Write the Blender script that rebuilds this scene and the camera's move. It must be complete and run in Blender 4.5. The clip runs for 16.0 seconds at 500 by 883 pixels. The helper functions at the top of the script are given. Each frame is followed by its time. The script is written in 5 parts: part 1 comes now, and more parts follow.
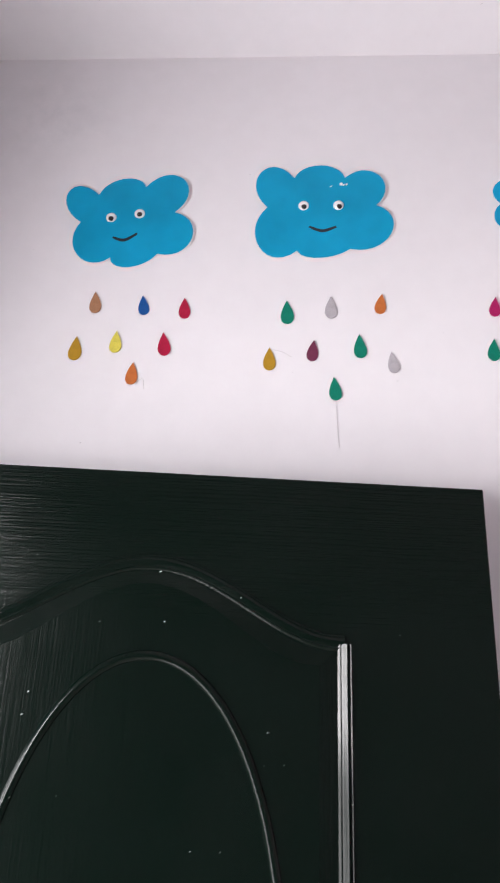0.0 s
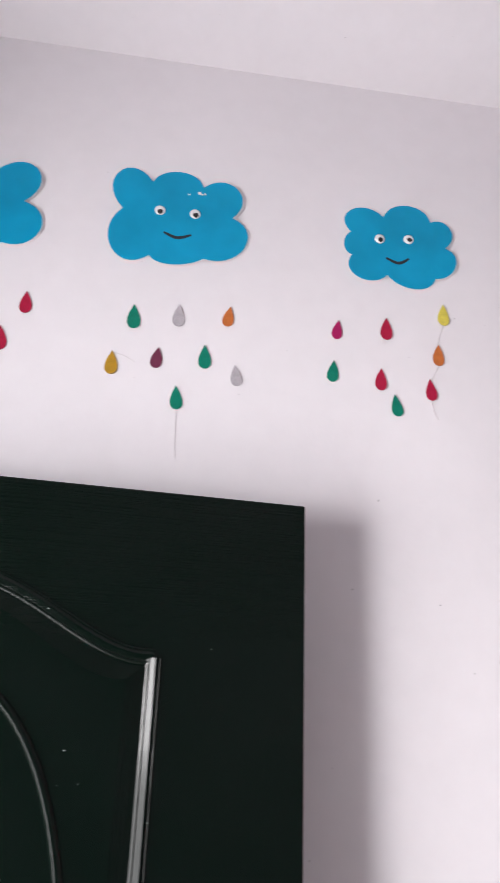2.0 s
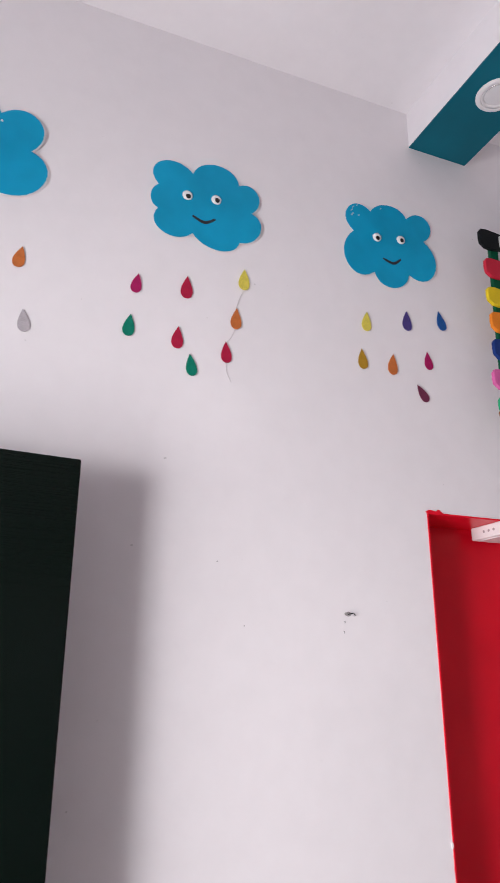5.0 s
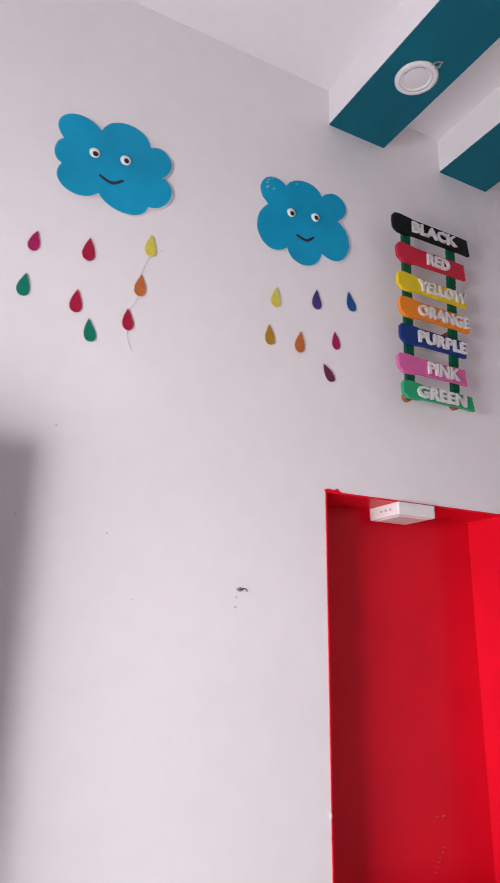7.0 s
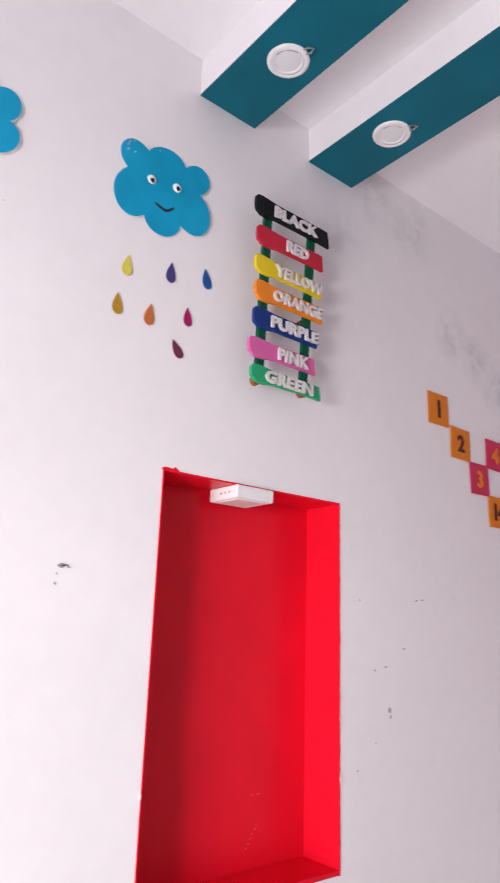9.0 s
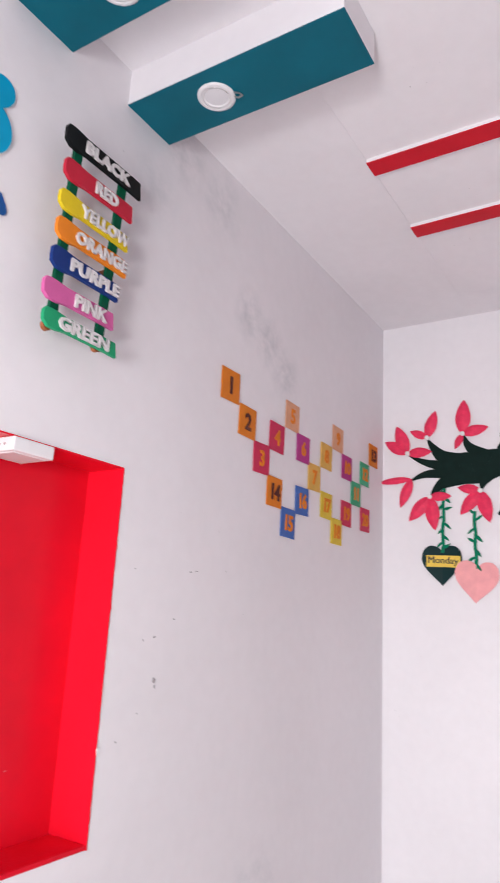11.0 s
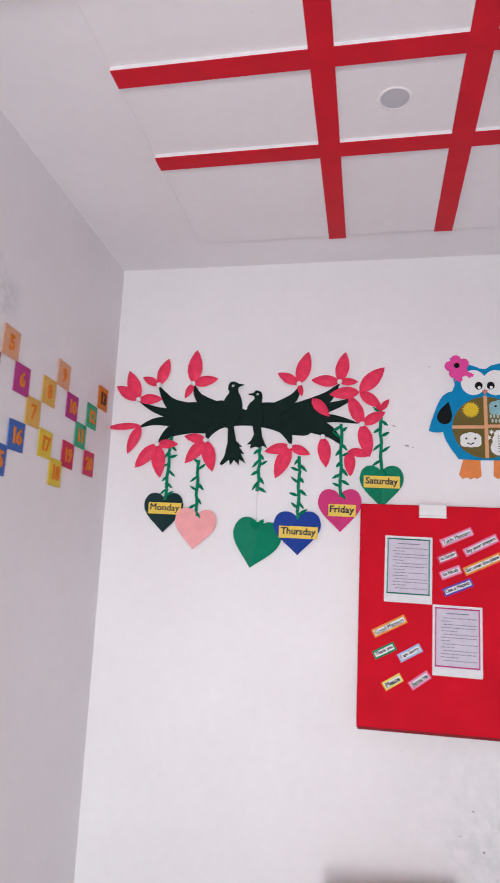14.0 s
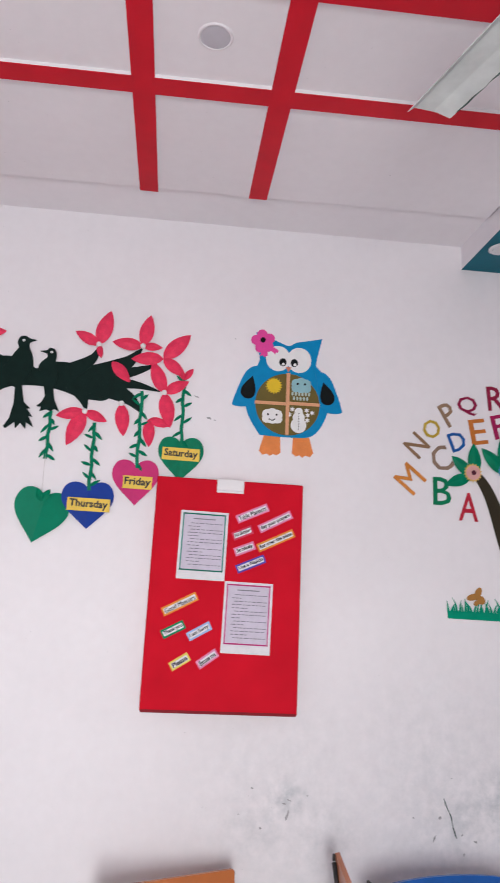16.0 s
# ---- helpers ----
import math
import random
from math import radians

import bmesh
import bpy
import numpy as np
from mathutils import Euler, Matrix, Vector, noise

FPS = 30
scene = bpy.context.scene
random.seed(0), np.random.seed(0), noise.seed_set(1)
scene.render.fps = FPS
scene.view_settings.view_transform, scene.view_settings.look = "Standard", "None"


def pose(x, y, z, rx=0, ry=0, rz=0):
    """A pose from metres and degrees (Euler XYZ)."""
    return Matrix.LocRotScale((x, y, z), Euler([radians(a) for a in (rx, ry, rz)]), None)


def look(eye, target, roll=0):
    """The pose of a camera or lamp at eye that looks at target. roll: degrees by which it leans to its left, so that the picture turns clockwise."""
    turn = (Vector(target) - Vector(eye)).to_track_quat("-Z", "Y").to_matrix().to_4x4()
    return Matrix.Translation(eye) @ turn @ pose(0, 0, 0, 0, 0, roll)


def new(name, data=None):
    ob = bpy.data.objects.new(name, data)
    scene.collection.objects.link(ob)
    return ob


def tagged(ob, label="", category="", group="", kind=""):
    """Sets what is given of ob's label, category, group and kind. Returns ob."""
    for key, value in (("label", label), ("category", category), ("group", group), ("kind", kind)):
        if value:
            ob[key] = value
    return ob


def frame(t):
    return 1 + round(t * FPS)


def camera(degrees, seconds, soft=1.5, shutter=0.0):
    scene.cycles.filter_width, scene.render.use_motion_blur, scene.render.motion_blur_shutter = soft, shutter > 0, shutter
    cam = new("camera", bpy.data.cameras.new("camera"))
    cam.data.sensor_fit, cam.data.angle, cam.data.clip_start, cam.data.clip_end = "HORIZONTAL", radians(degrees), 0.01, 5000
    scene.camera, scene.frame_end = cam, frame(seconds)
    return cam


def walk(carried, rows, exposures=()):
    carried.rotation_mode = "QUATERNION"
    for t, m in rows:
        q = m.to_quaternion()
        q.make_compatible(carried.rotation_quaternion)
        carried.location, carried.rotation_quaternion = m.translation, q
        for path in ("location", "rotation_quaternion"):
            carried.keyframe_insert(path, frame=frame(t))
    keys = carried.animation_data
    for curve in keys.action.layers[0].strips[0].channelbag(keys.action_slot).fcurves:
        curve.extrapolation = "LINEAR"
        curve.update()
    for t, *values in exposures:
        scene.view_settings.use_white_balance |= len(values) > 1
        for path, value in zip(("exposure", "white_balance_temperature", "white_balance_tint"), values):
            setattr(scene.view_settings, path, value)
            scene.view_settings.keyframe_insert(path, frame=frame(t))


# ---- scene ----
cam = camera(40.6, 16.0, shutter=0.5)
PATH = [
    (0, (-1.003, -0.133, 1.657), (-1.116, 1.742, 2.345), 2.3),
    (0.5, (-1.001, -0.137, 1.666), (-1.019, 1.726, 2.393), 1.5),
    (1, (-1.013, -0.137, 1.671), (-0.917, 1.714, 2.421), 1.7),
    (1.5, (-0.977, -0.136, 1.671), (-0.81, 1.71, 2.423), 2.5),
    (2, (-0.908, -0.123, 1.671), (-0.679, 1.729, 2.389), 2.1),
    (2.5, (-0.855, -0.129, 1.672), (-0.517, 1.705, 2.396), 1.4),
    (3, (-0.833, -0.129, 1.668), (-0.397, 1.692, 2.371), 0.9),
    (3.5, (-0.825, -0.124, 1.667), (-0.323, 1.689, 2.347), 0.8),
    (4, (-0.819, -0.136, 1.664), (-0.254, 1.663, 2.329), 0.5),
    (6.5, (-0.775, -0.131, 1.663), (0.095, 1.577, 2.236), 0.7),
    (7, (-0.738, -0.14, 1.659), (0.162, 1.554, 2.226), 0.8),
    (7.5, (-0.695, -0.151, 1.655), (0.255, 1.518, 2.213), 1.2),
    (8, (-0.672, -0.168, 1.65), (0.297, 1.482, 2.231), 1.9),
    (8.5, (-0.65, -0.177, 1.652), (0.415, 1.431, 2.181), 1.5),
    (9, (-0.646, -0.156, 1.659), (0.563, 1.347, 2.185), 2.0),
    (9.2, (-0.638, -0.126, 1.647), (0.631, 1.325, 2.179), 1.4),
    (11.3, (-0.598, -0.074, 1.636), (1.101, 0.875, 2.1), 3.4),
    (11.5, (-0.595, -0.063, 1.635), (1.141, 0.826, 2.078), 3.5),
    (12, (-0.596, -0.064, 1.64), (1.198, 0.71, 2.066), 4.0),
    (12.5, (-0.606, -0.065, 1.622), (1.255, 0.541, 2.035), 3.4),
    (13, (-0.606, -0.072, 1.614), (1.289, 0.435, 2.005), 2.9),
    (13.5, (-0.558, -0.09, 1.599), (1.369, 0.315, 1.949), 2.1),
    (14, (-0.453, -0.122, 1.578), (1.472, 0.224, 1.994), 2.2),
    (14.5, (-0.353, -0.152, 1.569), (1.59, 0.083, 1.98), 3.8),
    (15, (-0.303, -0.17, 1.578), (1.652, -0.127, 1.996), 3.1),
    (15.5, (-0.265, -0.162, 1.575), (1.698, -0.259, 1.947), 2.2),
    (16, (-0.258, -0.16, 1.555), (1.692, -0.375, 1.943), 2.1),
]
walk(cam, [(t, look(eye, target, roll)) for t, eye, target, roll in PATH], [
    (0, -0.38, 6500, 10), (1.5, -0.42, 6500, 10), (4, -0.62, 6500, 10), (6.5, -0.66, 6560, 11.5), (8, -0.50, 6560, 11.5), (9, -0.26, 6560, 11.5),
    (11.5, -0.10, 6420, 8), (12.5, -0.14, 6360, 6), (13.5, -0.22, 6360, 6), (14.5, -0.22, 6360, 6), (16, -0.22, 6400, 7)])

# ---- light ----
world = bpy.data.worlds.new("world")
scene.world = world
world.use_nodes = True
wn = world.node_tree.nodes
sky = wn.new("ShaderNodeTexSky")
sky.sky_type = "NISHITA"
sky.sun_disc = False
sky.sun_elevation = radians(48)
sky.sun_rotation = radians(200)
wn["Background"].inputs[1].default_value = 0.12
world.node_tree.links.new(sky.outputs[0], wn["Background"].inputs[0])


def area_lamp(name, m, w, h, watts, color):
    d = bpy.data.lights.new(name, "AREA")
    d.shape, d.size, d.size_y, d.energy, d.color = "RECTANGLE", w, h, watts, color
    ob = new(name, d)
    ob.matrix_world = m
    return ob


# daylight in the entrance opening
area_lamp("doorway_daylight", look((-1.92, -0.03, 0.98), (0.0, 0.45, 1.65)), 0.62, 1.85, 51, (0.998, 0.972, 0.985))
# the brightest patch of sky in the upper part of the opening
area_lamp("doorway_sky", look((-1.95, -0.22, 1.72), (0.2, 0.50, 1.75)), 0.36, 0.50, 30, (0.998, 0.972, 0.985))
# added fill lamp in the unseen yard, lifts the far east wall
area_lamp("yard_fill", look((-4.30, -0.30, 1.40), (0.5, 1.8, 1.7)), 1.20, 1.80, 158, (0.998, 0.972, 0.985))
# ---- materials ----
MATS = {}


def mat(name, color, rough=0.6, vary=0.08, scale=30.0, bump=0.1, bump_scale=200.0, metal=0.0, coat=0.0, spec=0.5, fine=0.0):
    """A painted, paper or plastic surface: base colour with patchy and fine variation, and a fine relief."""
    if name in MATS:
        return MATS[name]
    m = bpy.data.materials.new(name)
    m.use_nodes = True
    n, l = m.node_tree.nodes, m.node_tree.links
    b = n["Principled BSDF"]
    b.inputs["Roughness"].default_value = rough
    b.inputs["Metallic"].default_value = metal
    b.inputs["Coat Weight"].default_value = coat
    b.inputs["Specular IOR Level"].default_value = spec
    co = n.new("ShaderNodeTexCoord")
    n1 = n.new("ShaderNodeTexNoise")
    n1.inputs["Scale"].default_value = scale
    n1.inputs["Detail"].default_value = 5
    l.new(co.outputs["Object"], n1.inputs["Vector"])
    n2 = n.new("ShaderNodeTexNoise")
    n2.inputs["Scale"].default_value = bump_scale
    n2.inputs["Detail"].default_value = 3
    l.new(co.outputs["Object"], n2.inputs["Vector"])
    ramp = n.new("ShaderNodeMapRange")
    ramp.inputs["From Min"].default_value, ramp.inputs["From Max"].default_value = 0.3, 0.7
    ramp.inputs["To Min"].default_value, ramp.inputs["To Max"].default_value = 1 - vary, 1 + vary * 0.5
    l.new(n1.outputs["Fac"], ramp.inputs["Value"])
    r2 = n.new("ShaderNodeMapRange")
    r2.inputs["From Min"].default_value, r2.inputs["From Max"].default_value = 0.3, 0.7
    r2.inputs["To Min"].default_value, r2.inputs["To Max"].default_value = 1 - fine, 1 + fine
    l.new(n2.outputs["Fac"], r2.inputs["Value"])
    mul = n.new("ShaderNodeMath")
    mul.operation = "MULTIPLY"
    l.new(ramp.outputs[0], mul.inputs[0])
    l.new(r2.outputs[0], mul.inputs[1])
    mix = n.new("ShaderNodeVectorMath")
    mix.operation = "SCALE"
    mix.inputs[0].default_value = color
    l.new(mul.outputs[0], mix.inputs["Scale"])
    l.new(mix.outputs[0], b.inputs["Base Color"])
    bp = n.new("ShaderNodeBump")
    bp.inputs["Strength"].default_value = bump
    bp.inputs["Distance"].default_value = 0.002
    l.new(n2.outputs["Fac"], bp.inputs["Height"])
    l.new(bp.outputs[0], b.inputs["Normal"])
    MATS[name] = m
    return m


def wall_paint(name, color, stains_and_shade=()):
    """White wall paint on plaster: trowel relief, faint patches, and smudges (x, y, z, radius, depth) where walls were
    scuffed; broad ones paint soft shading.
    """
    m = bpy.data.materials.new(name)
    m.use_nodes = True
    n, l = m.node_tree.nodes, m.node_tree.links
    b = n["Principled BSDF"]
    b.inputs["Roughness"].default_value = 0.55
    b.inputs["Specular IOR Level"].default_value = 0.35
    geo = n.new("ShaderNodeNewGeometry")

    def tex(scale, detail, rough=0.5):
        t = n.new("ShaderNodeTexNoise")
        t.inputs["Scale"].default_value, t.inputs["Detail"].default_value, t.inputs["Roughness"].default_value = scale, detail, rough
        l.new(geo.outputs["Position"], t.inputs["Vector"])
        return t.outputs["Fac"]

    def rng(v, a, c, lo, hi):
        r = n.new("ShaderNodeMapRange")
        r.inputs["From Min"].default_value, r.inputs["From Max"].default_value = a, c
        r.inputs["To Min"].default_value, r.inputs["To Max"].default_value = lo, hi
        l.new(v, r.inputs["Value"])
        return r.outputs[0]

    def math2(op, a, c):
        q = n.new("ShaderNodeMath")
        q.operation = op
        for i, v in enumerate((a, c)):
            if isinstance(v, (int, float)):
                q.inputs[i].default_value = v
            else:
                l.new(v, q.inputs[i])
        return q.outputs[0]

    tone = math2("MULTIPLY", rng(tex(1.6, 4), 0.3, 0.7, 0.965, 1.02), rng(tex(22, 5), 0.3, 0.7, 0.985, 1.01))
    specks = rng(tex(70, 2), 0.765, 0.80, 1.0, 0.72)
    tone = math2("MULTIPLY", tone, specks)
    ragged = tex(15, 7, 0.68)
    dirt_and_shade = None
    for x, y, z, r, depth in stains_and_shade:
        d = n.new("ShaderNodeVectorMath")
        d.operation = "DISTANCE"
        d.inputs[1].default_value = (x, y, z)
        l.new(geo.outputs["Position"], d.inputs[0])
        near = rng(d.outputs["Value"], r, 0.0, 0.0, 1.0)
        spot = math2("MULTIPLY", math2("MULTIPLY", near, rng(ragged, 0.36, 0.74, 0.0, 1.0)), depth)
        dirt_and_shade = spot if dirt_and_shade is None else math2("MAXIMUM", dirt_and_shade, spot)
    col = n.new("ShaderNodeVectorMath")
    col.operation = "SCALE"
    col.inputs[0].default_value = color
    l.new(tone, col.inputs["Scale"])
    out = col.outputs[0]
    if dirt_and_shade is not None:
        mx = n.new("ShaderNodeMix")
        mx.data_type = "RGBA"
        l.new(dirt_and_shade, mx.inputs["Factor"])
        l.new(out, mx.inputs[6])
        mx.inputs[7].default_value = (0.22, 0.28, 0.31, 1)
        out = mx.outputs[2]
    l.new(out, b.inputs["Base Color"])
    bp = n.new("ShaderNodeBump")
    bp.inputs["Strength"].default_value = 0.25
    bp.inputs["Distance"].default_value = 0.004
    l.new(math2("ADD", tex(9, 4), math2("MULTIPLY", tex(120, 3), 0.12)), bp.inputs["Height"])
    l.new(bp.outputs[0], b.inputs["Normal"])
    return m


def door_paint():
    """Dark green gloss paint over wood grain that runs across on the top rail and upright elsewhere, with dust and paint flecks."""
    m = bpy.data.materials.new("dark_green_gloss")
    m.use_nodes = True
    n, l = m.node_tree.nodes, m.node_tree.links
    b = n["Principled BSDF"]
    b.inputs["Specular IOR Level"].default_value = 0.23
    co = n.new("ShaderNodeTexCoord")
    grains = []
    for sx, sz in ((6, 260), (260, 6)):
        mp = n.new("ShaderNodeMapping")
        mp.inputs["Scale"].default_value = (sx, 1, sz)
        l.new(co.outputs["Object"], mp.inputs["Vector"])
        t = n.new("ShaderNodeTexNoise")
        t.inputs["Scale"].default_value, t.inputs["Detail"].default_value = 1.0, 4
        l.new(mp.outputs[0], t.inputs["Vector"])
        grains.append(t)
    sep = n.new("ShaderNodeSeparateXYZ")
    l.new(co.outputs["Object"], sep.inputs[0])
    up = n.new("ShaderNodeMapRange")
    up.inputs["From Min"].default_value, up.inputs["From Max"].default_value = 1.70, 1.80
    l.new(sep.outputs["Z"], up.inputs["Value"])
    mix = n.new("ShaderNodeMix")
    l.new(up.outputs[0], mix.inputs["Factor"])
    l.new(grains[1].outputs["Fac"], mix.inputs[2])
    l.new(grains[0].outputs["Fac"], mix.inputs[3])
    fl = n.new("ShaderNodeTexNoise")
    fl.inputs["Scale"].default_value, fl.inputs["Detail"].default_value = 80, 2
    l.new(co.outputs["Object"], fl.inputs["Vector"])
    fr = n.new("ShaderNodeMapRange")
    fr.inputs["From Min"].default_value, fr.inputs["From Max"].default_value = 0.765, 0.80
    l.new(fl.outputs["Fac"], fr.inputs["Value"])
    du = n.new("ShaderNodeTexNoise")
    du.inputs["Scale"].default_value, du.inputs["Detail"].default_value = 5, 6
    l.new(co.outputs["Object"], du.inputs["Vector"])
    dr = n.new("ShaderNodeMapRange")
    dr.inputs["From Min"].default_value, dr.inputs["From Max"].default_value = 0.45, 0.8
    dr.inputs["To Max"].default_value = 0.004
    l.new(du.outputs["Fac"], dr.inputs["Value"])
    ad = n.new("ShaderNodeMath")
    ad.use_clamp = True
    l.new(fr.outputs[0], ad.inputs[0])
    l.new(dr.outputs[0], ad.inputs[1])
    cm = n.new("ShaderNodeMix")
    cm.data_type = "RGBA"
    l.new(ad.outputs[0], cm.inputs["Factor"])
    cm.inputs[6].default_value = (0.0004, 0.0032, 0.0019, 1)
    cm.inputs[7].default_value = (0.30, 0.34, 0.33, 1)
    l.new(cm.outputs[2], b.inputs["Base Color"])
    rr = n.new("ShaderNodeMapRange")
    rr.inputs["To Min"].default_value, rr.inputs["To Max"].default_value = 0.11, 0.25
    l.new(mix.outputs[0], rr.inputs["Value"])
    l.new(rr.outputs[0], b.inputs["Roughness"])
    bp = n.new("ShaderNodeBump")
    bp.inputs["Strength"].default_value, bp.inputs["Distance"].default_value = 0.50, 0.0015
    st = n.new("ShaderNodeMapRange")
    st.inputs["To Min"].default_value, st.inputs["To Max"].default_value = 0.22, 0.85
    l.new(up.outputs[0], st.inputs["Value"])
    l.new(st.outputs[0], bp.inputs["Strength"])
    l.new(mix.outputs[0], bp.inputs["Height"])
    l.new(bp.outputs[0], b.inputs["Normal"])
    return m


WALL = (0.815, 0.785, 0.815)
M_NORTH = wall_paint("north_wall_paint", WALL, [
    (1.36, 1.17, 2.71, 0.13, 0.62), (1.50, 1.17, 2.66, 0.13, 0.6), (1.64, 1.17, 2.57, 0.14, 0.5), (1.13, 1.17, 3.05, 0.16, 0.4), (0.90, 1.17, 3.12, 0.17, 0.45), (0.77, 1.17, 2.89, 0.15, 0.25),
    (-1.62, 1.17, 3.0, 0.2, 0.2), (1.57, 1.17, 0.75, 0.18, 0.4)])
M_EAST = wall_paint("east_wall_paint", WALL, [
    (2.73, -0.70, 0.65, 0.14, 0.75), (2.73, -0.58, 0.55, 0.26, 0.4), (2.73, -0.85, 0.5, 0.32, 0.35), (2.73, -1.45, 0.58, 0.34, 0.5),
    (2.73, -1.62, 0.62, 0.28, 0.65), (2.73, -1.30, 0.50, 0.22, 0.3),
    # these two wide, faint spots paint the bluish shading around the scuffs
    (2.73, -0.70, 0.62, 0.60, 0.22), (2.73, -1.40, 0.66, 0.70, 0.28)])
M_WALL = wall_paint("wall_paint", WALL)
M_CEIL = wall_paint("ceiling_paint", (0.825, 0.795, 0.825))
M_DOOR = door_paint()
M_NICHE = mat("red_gloss_wall_paint", (0.73, 0.006, 0.024), 0.32, 0.12, 4, 0.15, 90, spec=0.2)
M_RED = mat("red_ceiling_paint", (0.60, 0.006, 0.022), 0.45, 0.10, 8, 0.1, 120, spec=0.2)
M_TEAL = mat("teal_ceiling_paint", (0.001, 0.122, 0.178), 0.5, 0.14, 6, 0.15, 120, spec=0.2)
M_WHITE = mat("white_plastic", (0.8, 0.78, 0.8), 0.35, 0.04, 20, 0.03)
M_CARD = mat("white_card", (0.8, 0.8, 0.8), 0.7, 0.05, 20, 0.05)
M_BLUE = mat("sky_blue_card", (0.003, 0.325, 0.56), 0.38, 0.16, 7, 0.08, 60, spec=0.13)
M_BLACK = mat("black_card", (0.006, 0.008, 0.009), 0.6, 0.1, 30, 0.1, spec=0.1)
M_BARK = mat("black_green_card", (0.005, 0.018, 0.015), 0.6, 0.2, 25, 0.2, spec=0.1)
M_CHROME = mat("chrome", (0.8, 0.8, 0.8), 0.12, 0.02, 20, 0.0, metal=1.0)
M_DIFF = mat("frosted_diffuser", (0.74, 0.73, 0.76), 0.4, 0.03, 20, 0.02)
M_STEEL = mat("black_steel_tube", (0.02, 0.02, 0.022), 0.4, 0.1, 30, 0.05)
M_THREAD = mat("grey_thread", (0.62, 0.59, 0.60), 0.8)
M_INK = mat("dark_ink", (0.012, 0.012, 0.022), 0.6)
M_FAN = mat("grey_white_enamel", (0.66, 0.70, 0.69), 0.35, 0.18, 12, 0.05)
M_GRIME = mat("grime", (0.07, 0.11, 0.10), 0.8, 0.4, 40, 0.3)


def card(name, r, g, b, rough=0.55):
    return mat(name, (r, g, b), rough, 0.08, 22, 0.12, 300, spec=0.14, fine=0.05)


def glitter(name, r, g, b):
    return mat(name, (r, g, b), 0.5, 0.12, 60, 0.5, 900, spec=0.2, fine=0.22)


# ---- building blocks ----
NORTH, EAST, TOP = 1.17, 2.73, 3.20
M_N = Matrix(((1, 0, 0, 0), (0, 0, -1, NORTH), (0, 1, 0, 0), (0, 0, 0, 1)))
M_E = Matrix(((0, 0, -1, EAST), (-1, 0, 0, 0), (0, 1, 0, 0), (0, 0, 0, 1)))


def on_north(x, z, off=0.002, turn=0.0):
    return M_N @ Matrix.Translation((x, z, off)) @ Matrix.Rotation(radians(turn), 4, "Z")


def on_east(u, z, off=0.002, turn=0.0):
    return M_E @ Matrix.Translation((u, z, off)) @ Matrix.Rotation(radians(turn), 4, "Z")


def part(name, bm, material, parent=None, label="", smooth=False):
    me = bpy.data.meshes.new(name)
    bmesh.ops.recalc_face_normals(bm, faces=bm.faces[:])
    bm.to_mesh(me)
    bm.free()
    me.materials.append(material)
    if smooth:
        for p in me.polygons:
            p.use_smooth = True
    ob = new(name, me)
    ob.parent = parent
    if label:
        ob["label"] = label
    return ob


def thing(name, m, label, category, group="", kind=""):
    ob = new(name)
    ob.empty_display_size = 0.02
    ob.matrix_world = m
    return tagged(ob, label, category, group, kind)


def structure(name, bm, material, label, category):
    return tagged(part(name, bm, material), label, category, kind="structure")


def box(bm, x0, x1, y0, y1, z0, z1, bevel=0.0):
    vs = [bm.verts.new((x, y, z)) for x in (x0, x1) for y in (y0, y1) for z in (z0, z1)]
    fs = [bm.faces.new([vs[i] for i in q]) for q in ((0, 1, 3, 2), (4, 6, 7, 5), (0, 4, 5, 1), (2, 3, 7, 6), (0, 2, 6, 4), (1, 5, 7, 3))]
    if bevel:
        es = {e for f in fs for e in f.edges}
        bmesh.ops.bevel(bm, geom=list(es), offset=bevel, segments=2, affect="EDGES", profile=0.5)
    return bm


def boxes(*rows, bevel=0.0):
    bm = bmesh.new()
    for r in rows:
        box(bm, *r, bevel=bevel)
    return bm


def plate(bm, pts, z0=0.0, z1=0.003):
    """A flat cut-out with the outline pts, between two depths."""
    a = [bm.verts.new((x, y, z0)) for x, y in pts]
    b = [bm.verts.new((x, y, z1)) for x, y in pts]
    bm.faces.new(a[::-1])
    bm.faces.new(b)
    for i in range(len(pts)):
        j = (i + 1) % len(pts)
        bm.faces.new((a[i], a[j], b[j], b[i]))
    return bm


def cut(pts, z0=0.0, z1=0.003):
    return plate(bmesh.new(), pts, z0, z1)


def domed(pts, centre, thick=0.002, lift=None, z0=0.0):
    """A card cut-out, round about centre, whose rim lifts off the wall by lift(x, y)."""
    bm = bmesh.new()
    rings = []
    for s in (0.45, 0.75, 0.92, 1.0):
        rings.append([(centre[0] + (x - centre[0]) * s, centre[1] + (y - centre[1]) * s) for x, y in pts])
    h = lift or (lambda x, y: 0.0)
    for z in (z0, z0 + thick):
        c = bm.verts.new((*centre, z + h(*centre)))
        prev = None
        for r in rings:
            vs = [bm.verts.new((x, y, z + h(x, y))) for x, y in r]
            for i in range(len(vs)):
                j = (i + 1) % len(vs)
                if prev is None:
                    bm.faces.new((c, vs[i], vs[j]))
                else:
                    bm.faces.new((prev[i], vs[i], vs[j], prev[j]))
            prev = vs
        if z == z0:
            low = prev
    for i in range(len(low)):
        j = (i + 1) % len(low)
        bm.faces.new((low[i], low[j], prev[j], prev[i]))
    return bm


